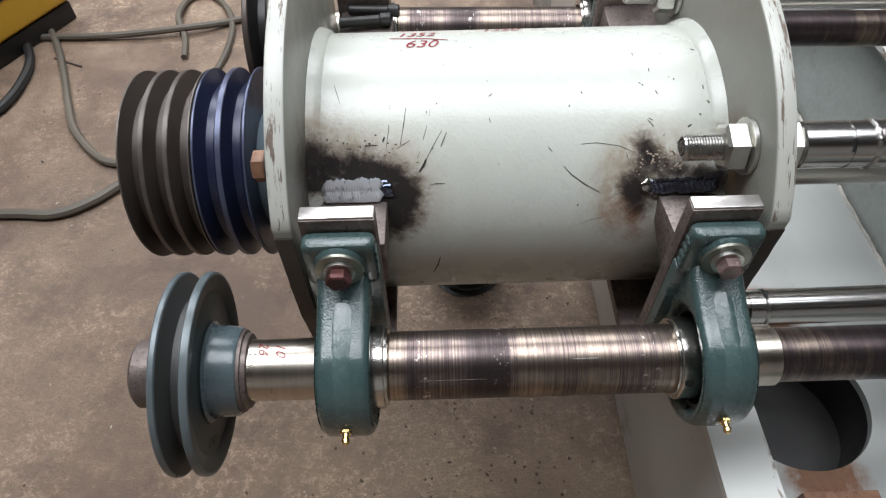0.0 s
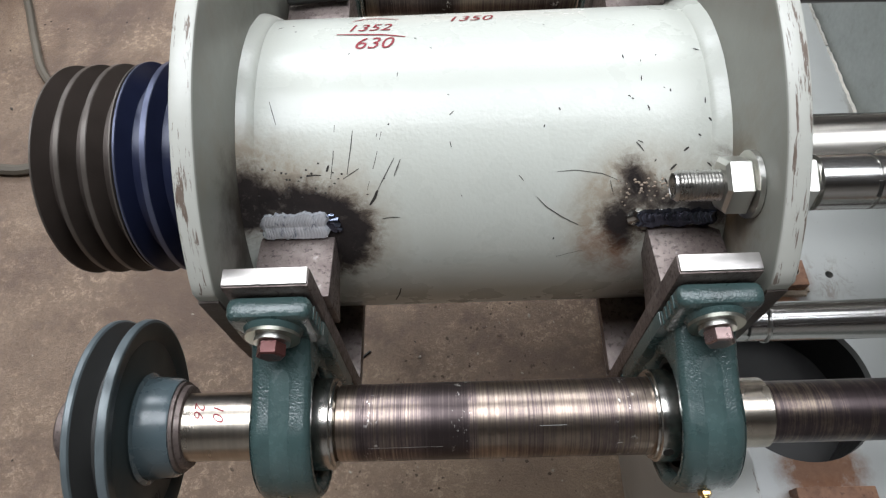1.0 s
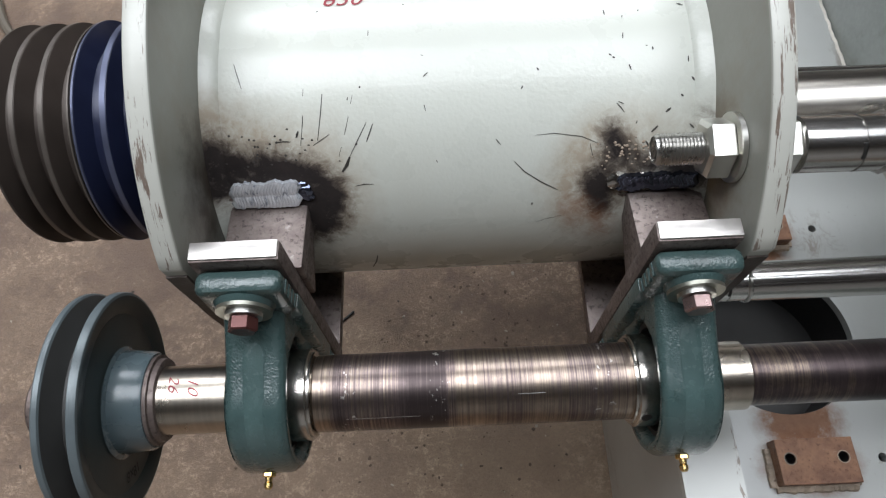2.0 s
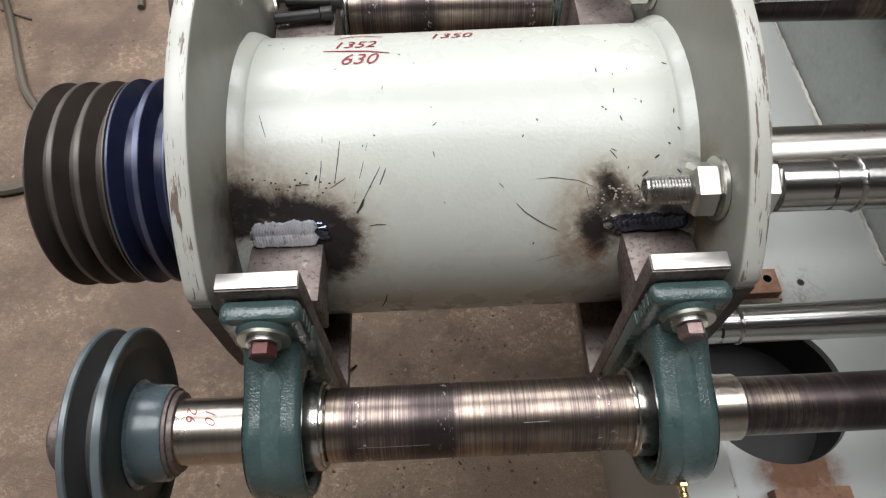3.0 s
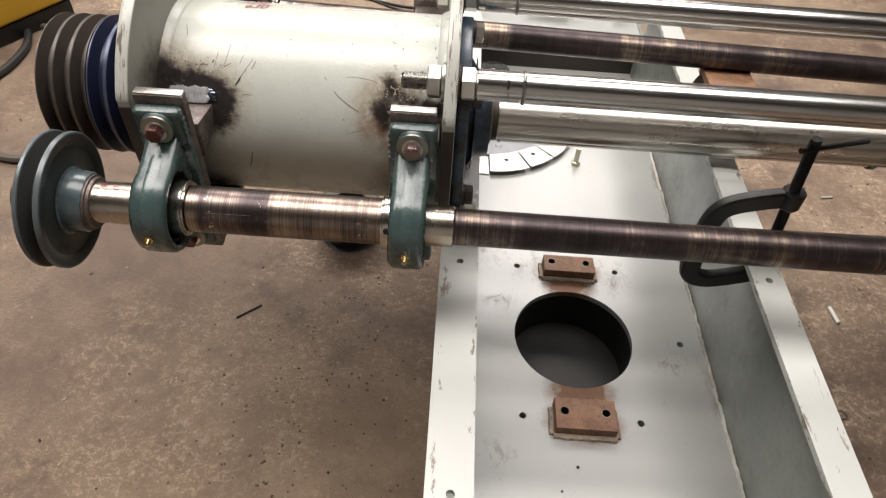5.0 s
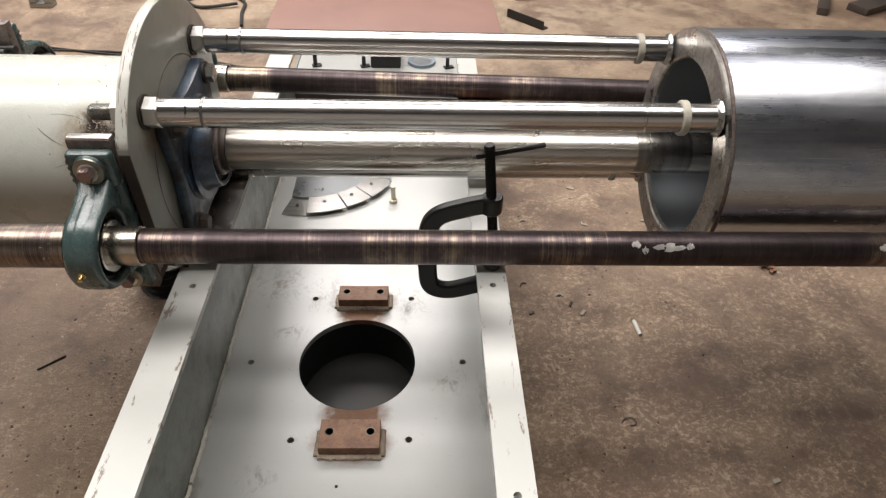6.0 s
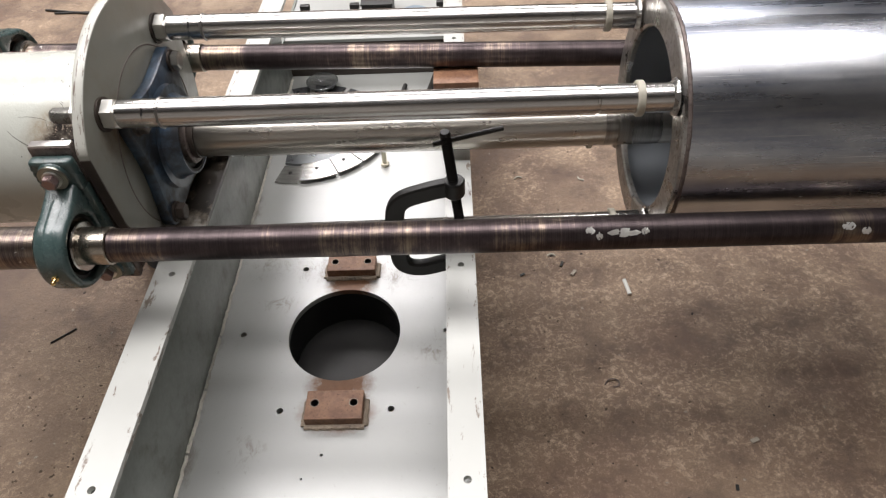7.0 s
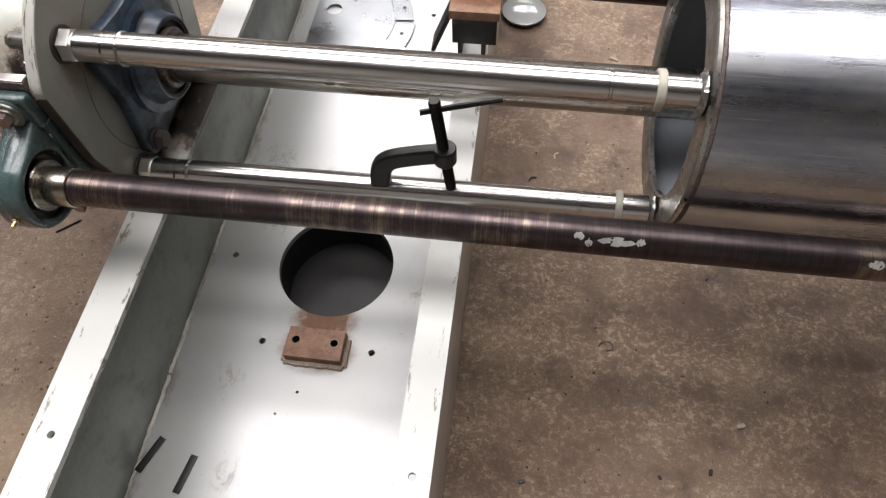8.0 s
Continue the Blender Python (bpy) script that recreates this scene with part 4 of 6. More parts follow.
def weld_strip(x0, x1, a0, a1, rows, height, seed, material, label, pitch=0.0034):
    """A hand-laid weld on the drum's flank: rows of crescent ripples between two angles from the top, with wandering edges."""
    nx, ny = max(14, int((x1 - x0) / 0.0006)), 12 * rows
    bm = bmesh.new()
    grid = []
    for i in range(nx + 1):
        u = i / nx
        along = u * (x1 - x0)
        taper = math.sin(math.pi * min(1.0, max(0.0, min(u, 1 - u) * (x1 - x0) / 0.006)) / 2)
        line = []
        for j in range(ny + 1):
            v = j / ny
            row = min(rows - 1, int(v * rows))
            k = v * rows - row
            phase = along / pitch + 0.55 * (1 - (2 * k - 1) ** 2) + 0.37 * row + 0.5 * noise.noise(Vector((along * 120, row * 4.0, seed)))
            ripple = abs(math.sin(math.pi * phase)) ** 0.7
            hump = math.sin(math.pi * min(1.0, max(0.0, 0.08 + 0.84 * k))) ** 0.45
            lump = noise.noise(Vector((along * 95, v * 2.2, seed * 3.1)))
            lift = -0.0015 if j in (0, ny) else taper * (height * (0.62 + 0.38 * hump) + 0.00040 * (ripple - 0.5) + 0.0007 * lump)
            wander = (0.020 * noise.noise(Vector((along * 90, seed, 1.0 if v < 0.5 else 5.0))) + 0.010 * noise.noise(Vector((along * 320, seed, 2.0)))) * abs(2 * v - 1)
            a = a0 + (a1 - a0) * (0.5 + (v - 0.5) * (0.55 + 0.45 * taper)) + wander
            r = 0.1475 + (lift if 0 < i < nx else -0.0015)
            line.append(bm.verts.new((x0 + along + 0.0012 * math.sin(9 * v + seed), CY + r * math.sin(a), CZ + r * math.cos(a))))
        grid.append(line)
    for p, q in zip(grid, grid[1:]):
        for j in range(ny):
            bm.faces.new((p[j], p[j + 1], q[j + 1], q[j]))
    part("weld_bead", bm, material, frame_thing, label)


def spatter(name, spots, material, label, seed):
    """Lumps of weld metal on the drum: (x, angle, radius)."""
    bm = bmesh.new()
    for x, a, r in spots:
        lump = bmesh.new()
        bmesh.ops.create_icosphere(lump, subdivisions=2, radius=1)
        for v in lump.verts:
            v.co *= 1 + 0.35 * noise.noise(v.co * 1.7 + Vector((seed, x * 90, 0)))
        m = Matrix.Translation((x, CY + 0.1475 * math.sin(a), CZ + 0.1475 * math.cos(a))) @ Matrix.Rotation(-a, 4, "X") @ Matrix.Diagonal((r * 1.25, r, r * 0.7, 1))
        join(bm, turned(lump, m))
    tagged(part(name, bm, material, frame_thing, label), kind="stuff")


weld_strip(0.0185, 0.0800, -0.905, -1.062, 2, 0.0046, 1, WELD, "bright silver rippled weld bead", 0.0026)
spatter("weld_end", [(0.0815, -0.975, 0.0058), (0.084, -1.005, 0.0045), (0.0795, -0.945, 0.0042)], BLUED, "blue-black end of the weld", 2)
weld_strip(0.336, 0.409, -0.955, -1.055, 1, 0.0060, 2, BLUED, "blue-black weld bead", 0.0050)
# brighter metal lumps stand in for glints on the dark weld
spatter("weld_glint", [(0.3400, -0.995, 0.0076), (0.3440, -1.028, 0.0048), (0.3605, -0.990, 0.0050), (0.3635, -1.005, 0.0026), (0.3765, -0.972, 0.0022), (0.392, -1.00, 0.0022)], COLLAR, "bright silver lumps set on the weld as glints", 5)
rng = random.Random(8)
spatter("weld_crust", [(rng.uniform(0.0075, 0.0185), rng.uniform(-1.10, -0.94), rng.uniform(0.0016, 0.0034)) for _ in range(26)], RAW, "burnt grey weld spatter", 9)
spatter("weld_crust", [(rng.uniform(0.342, 0.408), rng.uniform(-1.10, -1.06), rng.uniform(0.0010, 0.0020)) for _ in range(34)], RAW, "burnt brown weld spatter", 11)
spatter("soot_grain", [(rng.gauss(0.355, 0.016), rng.gauss(-0.83, 0.04), rng.uniform(0.0005, 0.0011)) for _ in range(70)], TAN_WELD, "tan grains of spatter", 13)

# pens' marks and scratches that lie on the drum
def on_drum(bm, x, angle, size, lift=0.0006):
    """Lay a flat drawing (x, y) on the drum: x along it, y round it; angle from the top towards the back."""
    for v in bm.verts:
        a = angle + v.co.y * size / 0.1475
        v.co = Vector((x + v.co.x * size, CY + (0.1475 + lift) * math.sin(a), CZ + (0.1475 + lift) * math.cos(a)))
    return bm


def letters(text, shear=0.3):
    curve = bpy.data.curves.new("writing", "FONT")
    curve.body, curve.size, curve.shear, curve.resolution_u = text, 1.0, shear, 3
    ob = bpy.data.objects.new("writing", curve)
    scene.collection.objects.link(ob)
    me = bpy.data.meshes.new_from_object(ob.evaluated_get(bpy.context.evaluated_depsgraph_get()))
    bpy.data.objects.remove(ob)
    bm = bmesh.new()
    bm.from_mesh(me)
    bmesh.ops.subdivide_edges(bm, edges=bm.edges[:], cuts=1)
    return bm


def stroke(points, width):
    bm = bmesh.new()
    left, right = [], []
    for i, (x, y) in enumerate(points):
        ax, ay = points[max(i - 1, 0)]
        bx, by = points[min(i + 1, len(points) - 1)]
        d = math.hypot(bx - ax, by - ay) or 1
        w = width * (0.6 if i in (0, len(points) - 1) else 1.0)
        left.append(bm.verts.new((x - (by - ay) / d * w, y + (bx - ax) / d * w, 0)))
        right.append(bm.verts.new((x + (by - ay) / d * w, y - (bx - ax) / d * w, 0)))
    for i in range(len(points) - 1):
        bm.faces.new((left[i], left[i + 1], right[i + 1], right[i]))
    return bm


part("ink_number", on_drum(letters("630"), 0.101, 0.105, 0.023), INK, frame_thing, "hand-written red ink number 630")
part("ink_number", on_drum(letters("1352"), 0.092, 0.300, 0.0205), INK, frame_thing, "hand-written red ink number 1352")
part("ink_number", on_drum(letters("1350"), 0.183, 0.400, 0.021), INK, frame_thing, "hand-written red ink number 1350")
part("ink_line", on_drum(stroke([(0, 0.19), (1, 0.12), (2, 0.04), (3, -0.19)], 0.05), 0.085, 0.238, 0.0207), INK, frame_thing, "red ink line")
part("ink_line", on_drum(stroke([(0, 0), (0.5, 0.35), (1.0, 0.42), (1.5, 0.3), (2.1, 0.1)], 0.05), 0.096, 0.47, 0.0207), INK, frame_thing, "red ink stroke")
# scratches through the paint: width in millimetres, then places (x, angle from the top)
SCRATCHES = [(0.7, (0.103, -0.446), (0.101, -0.547), (0.097, -0.693)), (0.5, (0.088, -0.412), (0.086, -0.595), (0.083, -0.716)), (0.4, (0.127, -0.457), (0.121, -0.621), (0.113, -0.785)),
             (0.8, (0.142, -0.617), (0.139, -0.665), (0.136, -0.711)), (0.6, (0.137, -0.607), (0.129, -0.701), (0.121, -0.796)), (2.2, (0.1215, -0.790), (0.119, -0.83), (0.1145, -0.872)),
             (0.7, (0.064, -0.694), (0.070, -0.690), (0.075, -0.693)), (0.6, (0.124, -0.959), (0.131, -0.95), (0.139, -0.953)), (1.3, (0.133, -1.54), (0.130, -1.64), (0.125, -1.744)),
             (0.6, (0.033, -0.259), (0.036, -0.33), (0.039, -0.400)), (1.6, (0.082, -0.638), (0.081, -0.655), (0.080, -0.672)), (0.5, (0.107, -0.661), (0.10, -0.69), (0.093, -0.718)),
             (0.4, (0.272, -0.718), (0.287, -0.712), (0.309, -0.736), (0.325, -0.785)), (0.7, (0.255, -0.858), (0.263, -0.918), (0.277, -0.986), (0.291, -1.039)), (0.35, (0.274, -1.266), (0.285, -1.24), (0.296, -1.222)),
             (0.8, (0.337, -0.568), (0.340, -0.59), (0.343, -0.618)), (0.5, (0.316, -0.777), (0.317, -0.81), (0.319, -0.858)), (1.4, (0.397, -0.446), (0.398, -0.456), (0.399, -0.467)),
             (0.6, (0.240, -0.730), (0.242, -0.745), (0.244, -0.761)), (1.6, (0.376, -0.626), (0.378, -0.616), (0.380, -0.607)), (1.5, (0.365, -0.730), (0.3675, -0.714), (0.370, -0.698)), (1.3, (0.388, -0.536), (0.389, -0.542), (0.390, -0.548))]
for width, *places in SCRATCHES:
    part("scratch", on_drum(stroke([(x, a * 0.1475) for x, a in places], width * 0.0006), 0.0, 0.0, 1.0, 0.0004), SOOT, frame_thing, "dark scratch in the paint")

nicks = bmesh.new()
rng = random.Random(3)
for k in range(44):
    close = k < 22
    x, a = (0.375 + rng.uniform(-0.045, 0.033), rng.uniform(-0.95, 0.1)) if close else (rng.uniform(0.03, 0.40), rng.uniform(-1.3, 0.5))
    tilt, ln = rng.uniform(-1.2, 1.2), rng.choice((0.0008, 0.001, 0.0013, 0.0025))
    join(nicks, on_drum(stroke([(x - ln * math.sin(tilt), a * 0.1475 - ln * math.cos(tilt)), (x, a * 0.1475), (x + ln * math.sin(tilt), a * 0.1475 + ln * math.cos(tilt))], rng.uniform(0.0003, 0.0008)), 0.0, 0.0, 1.0, 0.0004))
for k in range(34):
    x, a = rng.gauss(0.055, 0.035), rng.uniform(-0.82, -0.62)
    if x > 0.003:
        join(nicks, on_drum(stroke([(x - 0.0009, a * 0.1475), (x, a * 0.1475 + 0.0003), (x + 0.0009, a * 0.1475)], rng.uniform(0.0004, 0.0011)), 0.0, 0.0, 1.0, 0.0004))
tagged(part("paint_nick", nicks, SOOT, frame_thing, "small dark nicks and spatter"), kind="stuff")


# ---- tie rods of the cage ----
def tie_rod(y, z, y1, z1, label, open_end=True):
    """A rod from (y, z) at the end plate to (y1, z1) at the drum's ring."""
    ob = thing("tie_rod", (0.43, y, z), label, "tie rod", "tie rods of the cage")
    at = (y, z)
    part("bar", lathe([(0.455, 0), (0.455, 0.019), (0.457, 0.0212), (0.496, 0.0212), (0.4965, 0.0202), (0.4985, 0.0202), (0.499, 0.0212), (0.517, 0.0212), (0.5175, 0.0199), (0.5195, 0.0199), (0.5205, 0.0216),
                       (1.150, 0.0216), (1.151, 0.0200), (1.154, 0.0200), (1.155, 0.0212), (1.2625, 0.0212), (1.2625, 0)], 72, at), CHROME, ob)
    burr = lathe([(0.5160, 0.0205), (0.5172, 0.0222), (0.5185, 0.0230), (0.5205, 0.0226), (0.5216, 0.0212)], 90, at)
    for v in burr.verts:
        d = Vector((0, v.co.y - y, v.co.z - z))
        v.co += d.normalized() * (0.0012 * noise.noise(v.co * 420) + 0.0012 * max(0.0, noise.noise(v.co * 160)))
    part("weld_ring", burr, STUD, ob, "rough bright weld ring")
    part("slot", turned(box(0.4955, 0.4985, -0.0062, 0.0062, 0.0200, 0.0214, 0.0005, 1), Matrix.Translation((0, y, z)) @ Matrix.Rotation(radians(50), 4, "X")), BLACK, ob)
    part("spacer_ring", lathe([(1.206, 0.0212), (1.206, 0.0243), (1.2075, 0.0256), (1.2150, 0.0256), (1.2165, 0.0243), (1.2165, 0.0212)], 56, at), CREAM, ob, "cream ring round the rod")
    part("outer_nut", hexagon(0.4335, 0.455, 0.0405, at, 0.35), ZINC, ob, "plain hex nut")
    part("washer", lathe([(0.4303, 0.012), (0.4303, 0.0258), (0.4335, 0.0258), (0.4335, 0.012)], 40, at, closed=True), CUT_EDGE, ob)
    if open_end:
        part("inner_washer", lathe([(0.4090, 0.012), (0.4090, 0.0262), (0.4127, 0.0262), (0.4127, 0.012)], 40, at, closed=True), ZINC, ob)
        part("inner_nut", hexagon(0.3885, 0.4088, 0.0400, at, 0.30), ZINC, ob, "bright hex nut")
        part("stud", thread(0.3535, 0.4325, 0.0122, at, 0.0026), STUD, ob, "threaded stud end with a centre hole")
    bead = lathe([(1.2555, 0.0212), (1.2575, 0.0236), (1.2600, 0.0258), (1.2625, 0.0272)], 90, at)
    for v in bead.verts:
        d = Vector((0, v.co.y - y, v.co.z - z)).normalized()
        v.co += d * (0.0022 * noise.noise(v.co * 170) + 0.0008 * noise.noise(v.co * 500)) * (0.0 if v.co.x < 1.256 else 1.0)
    part("weld_bead", bead, STUD, ob, "bright weld at the ring")
    way = Vector((0.83, y1 - y, z1 - z))
    ob.matrix_basis = Matrix.Translation((0.43, y, z)) @ Vector((1, 0, 0)).rotation_difference(way).to_matrix().to_4x4()
    return ob


for ends, label in zip(RODS, ("polished round tie rod with hex nuts through the end plate", "polished round tie rod at the upper back of the cage",
                                "polished round tie rod just above the bed edge", "polished round tie rod at the lower back of the cage")):
    tie_rod(*ends, label, ends[1] > 0.6)

# ---- main shaft and its flange bearings ----
MY, MZ = 0.772, 0.565
main_shaft = thing("main_shaft", (0.9, MY, MZ), "thick ground steel main shaft through the drums", "shaft")
part("shaft_body", lathe([(-0.215, 0), (-0.215, 0.024), (-0.213, 0.026), (0.44, 0.033), (0.500, 0.033), (0.500, 0.0365), (0.502, 0.0370), (1.90, 0.0370), (1.90, 0)], 96, (MY, MZ)), MAIN, main_shaft)
part("dark_length", lathe([(1.205, 0.0369), (1.2055, 0.0374), (1.225, 0.0374), (1.2255, 0.0370), (1.2285, 0.0370), (1.229, 0.0374), (1.30, 0.0374), (1.3005, 0.0369)], 96, (MY, MZ)), WORN_END, main_shaft, "duller ringed length of the shaft")
part("collar", lathe([(0.484, 0.033), (0.484, 0.0385), (0.486, 0.0395), (0.4995, 0.0395), (0.4995, 0.0365)], 72, (MY, MZ)), CUT_EDGE, main_shaft, "dark collar beside the bearing")


def flange_bearing():
    """Square four-bolt flange bearing facing +x, its back at x = 0."""
    ob = thing("flange_bearing", (0, 0, 0), "blue painted cast square flange bearing, four hex bolts", "bearing", "flange bearings")
    corner, h = [], 0.119
    for sx, sy, a0 in ((1, 1, 0), (-1, 1, 90), (-1, -1, 180), (1, -1, 270)):
        for k in range(9):
            a = radians(a0 + 90 * k / 8)
            corner.append((sx * (h - 0.028) + 0.028 * math.cos(a), sy * (h - 0.028) + 0.028 * math.sin(a)))
    # sides drawn in between the corners
    sides = []
    for i, (y, z) in enumerate(corner):
        sides.append((y, z))
        if i % 9 == 8:
            y2, z2 = corner[(i + 1) % 36]
            for k in (1, 2, 3, 4, 5):
                t = k / 6
                pull = 1 - 0.10 * math.sin(math.pi * t)
                sides.append(((y + (y2 - y) * t) * pull, (z + (z2 - z) * t) * pull))
    part("flange", prism(sides, 0.0005, 0.020, 0.003), BLUE, ob)
    part("hub", lathe([(0.018, 0.094), (0.022, 0.088), (0.030, 0.076), (0.036, 0.071), (0.053, 0.0675), (0.056, 0.0655), (0.056, 0.0630), (0.030, 0.0630), (0.030, 0.090)], 72), BLUE, ob)
    part("seal", lathe([(0.0545, 0.0630), (0.0545, 0.0580), (0.0475, 0.0570), (0.0475, 0.046), (0.0455, 0.045), (0.0455, 0.040)], 60), RUBBER, ob, "black rubber seal")
    part("inner_ring", lathe([(0.030, 0.0475), (0.058, 0.0475), (0.060, 0.0455), (0.060, 0.034)], 60), RAW, ob, "steel inner ring")
    for y in (-0.094, 0.094):
        for z in (-0.094, 0.094):
            bolt = part("bolt", hexagon(0.024, 0.038, 0.028, (y, z)), ZINC if z > 0 and y > 0 else CUT_EDGE, ob)
            part("washer", lathe([(0.020, 0.010), (0.020, 0.019), (0.024, 0.019), (0.024, 0.010)], 32, (y, z), closed=True), CUT_EDGE, bolt)
    return ob


fb = flange_bearing()
fb2 = copy_thing(fb, pose(-0.0109, MY, MZ, 0, 0, 180))
fb.matrix_basis = pose(0.4304, MY, MZ)
fb2["label"] = "blue-grey cast flange bearing with rust-brown bolts"
for child in fb2.children:
    if child.name.startswith(("flange", "hub")):
        child.data = child.data.copy()
        child.data.materials[0] = BLUE_GREY
    elif child.name.startswith("bolt"):
        child.data = child.data.copy()
        child.data.materials[0] = RUST


def grooved_pulley(name, x0, x1, count, body, rim, radius, label):
    ob = thing(name, ((x0 + x1) / 2, CY, CZ), label, "pulley")
    pitch = (x1 - x0) / count
    land = pitch * 0.11
    rows = [(x0, 0.026), (x0, radius - 0.002)]
    for k in range(count):
        a = x0 + k * pitch
        rows += [(a + land, radius), (a + pitch * 0.36, radius - 0.017), (a + pitch * 0.64, radius - 0.017), (a + pitch - land, radius)]
    rows += [(x1, radius - 0.002), (x1, 0.026)]
    part("sheave_body", lathe(rows, 112, (MY + 0.004, MZ + 0.006)), body, ob)
    for k in range(count + 1):
        a, b = x0 + k * pitch - land, x0 + k * pitch + land
        a, b = max(a, x0), min(b, x1)
        part("rim", lathe([(a, radius - 0.003), (a + 0.0006, radius + 0.0006), (b - 0.0006, radius + 0.0006), (b, radius - 0.003)], 112, (MY + 0.004, MZ + 0.006)), rim, ob, "worn bright rim")
    return ob


grooved_pulley("brown_pulley", -0.196, -0.121, 3, BROWN_IRON, RIM_WORN, 0.1075, "brown rusted cast-iron pulley with three belt grooves")
grooved_pulley("navy_pulley", -0.1195, -0.0640, 2, NAVY, BLUE_RIM, 0.1085, "dark navy painted pulley with two belt grooves")


# ---- countershafts in pillow blocks ----
SY, SZ = 0.502, 0.568
BY = 2 * 0.7745 - SY


def pillow_block():
    """A cast pillow block turned on its side: base against +y, shaft along x through the origin."""
    ob = thing("pillow_block", (0, 0, 0), "dark green cast pillow block bearing bolted to a seat plate", "bearing", "pillow blocks")
    # side profile of the casting (y towards the seat, z along the seat), in layers across x
    base, half = 0.0648, 0.128

    def profile(ring, foot_y, foot_z):
        """The ring with flanks that leave it tangent and sweep out to the foot in a hollow curve."""
        touch = math.atan2(foot_z, foot_y) + math.acos(ring / math.hypot(foot_y, foot_z))
        arc = [(ring * math.cos(a), ring * math.sin(a)) for a in (touch + (2 * math.pi - 2 * touch) * k / 34 for k in range(35))]
        y0, z0 = arc[0]
        y1, z1 = (y0 + foot_y) / 2 + 0.002, (z0 + foot_z) / 2 - 0.0055
        flank = [((1 - t) ** 2 * y0 + 2 * t * (1 - t) * y1 + t * t * foot_y, (1 - t) ** 2 * z0 + 2 * t * (1 - t) * z1 + t * t * foot_z) for t in (k / 7 for k in range(1, 8))]
        low = [(y, -z) for y, z in flank] + [(base, -foot_z - 0.006), (base, foot_z + 0.006)] + [(y, z) for y, z in reversed(flank)]
        return arc + low

    def shell(outline, x0, x1, bore):
        return prism(outline, x0, x1, 0.0085, [(0, 0, bore)] if bore else [], 4)

    part("housing", shell(profile(0.0620, 0.046, 0.083), -0.0235, 0.0235, 0.0485), GREEN, ob)
    # soft parting rib down the middle of the casting
    line = profile(0.0622, 0.046, 0.083)[:35]
    rib = bmesh.new()
    rows = []
    for i, (y, z) in enumerate([(0.040, 0.0765)] + line + [(0.040, -0.0765)]):
        d = math.hypot(y, z) if 0 < i < 36 else 1.0
        ny, nz = (y / d, z / d) if 0 < i < 36 else (-0.8, 0.6 if i == 0 else -0.6)
        rows.append([rib.verts.new((x, y + ny * h, z + nz * h)) for x, h in ((-0.0080, -0.0006), (-0.0060, 0.0001), (-0.0030, 0.0004), (0.0030, 0.0004), (0.0060, 0.0001), (0.0080, -0.0006))])
    for a, b in zip(rows, rows[1:]):
        for k in range(5):
            rib.faces.new((a[k], a[k + 1], b[k + 1], b[k]))
    part("parting_rib", rib, SEAM, ob, "smooth casting seam")
    # wide foot with rounded corners
    for s in (1, -1):
        lo, hi = (0.066, 0.1225) if s > 0 else (-0.1225, -0.066)
        part("foot", box(-0.0315, 0.0315, 0.0455, base - 0.0003, lo, hi, 0.0088, 4), GREEN, ob)
        part("washer", turned(lathe([(0.0, 0.008), (0.0, 0.0205), (0.0028, 0.0205), (0.0028, 0.008)], 40, closed=True), Matrix.Translation((0.0, 0.0412, s * 0.098)) @ Matrix.Rotation(radians(-90), 4, "Z")), WASHER, ob, "dull yellow zinc washer")
        part("spring_washer", turned(lathe([(0.003, 0.008), (0.003, 0.0135), (0.0065, 0.0135), (0.0065, 0.008)], 32, closed=True), Matrix.Translation((0.0, 0.0415, s * 0.098)) @ Matrix.Rotation(radians(-90), 4, "Z")), ZINC, ob)
        part("bolt", turned(hexagon(0.0065, 0.0175, 0.0190, (0, 0)), Matrix.Translation((0.0, 0.0415, s * 0.098)) @ Matrix.Rotation(radians(-90), 4, "Z")), RED_BOLT, ob, "red-brown hex bolt")
    for s in (1, -1):
        part("boss", turned(lathe([(0.0, 0.0), (0.0, 0.0225), (0.002, 0.0215), (0.0042, 0.0200), (0.0042, 0)], 40), Matrix.Translation((0.0, 0.0457, s * 0.098)) @ Matrix.Rotation(radians(-90), 4, "Z")), GREEN, ob)
    part("foot_web", box(-0.0325, 0.0325, base - 0.014, base - 0.0003, -0.071, 0.071, 0.003), GREEN, ob)
    # insert bearing
    part("outer_ring", lathe([(-0.013, 0.0486), (-0.014, 0.043), (0.014, 0.043), (0.013, 0.0486)], 64), BLACK, ob, "black bearing seal")
    part("inner_ring", lathe([(-0.020, 0.0288), (-0.020, 0.0365), (-0.018, 0.038), (0.0325, 0.038), (0.0335, 0.0370), (0.0335, 0.0352), (0.0358, 0.0352), (0.0358, 0.0288)], 72), COLLAR, ob, "bright inner ring")
    part("set_screw", turned(lathe([(0.0, 0.0), (0.0, 0.0040), (0.0383, 0.0042), (0.0383, 0.0)], 16), Matrix.Translation((0.0275, 0, 0)) @ Matrix.Rotation(radians(25), 4, "X") @ Matrix.Rotation(radians(-90), 4, "Z")), BLACK, ob)
    # grease nipple
    nip = Matrix.Translation((0.0, -0.060, 0.0)) @ Matrix.Rotation(radians(-90), 4, "Z")
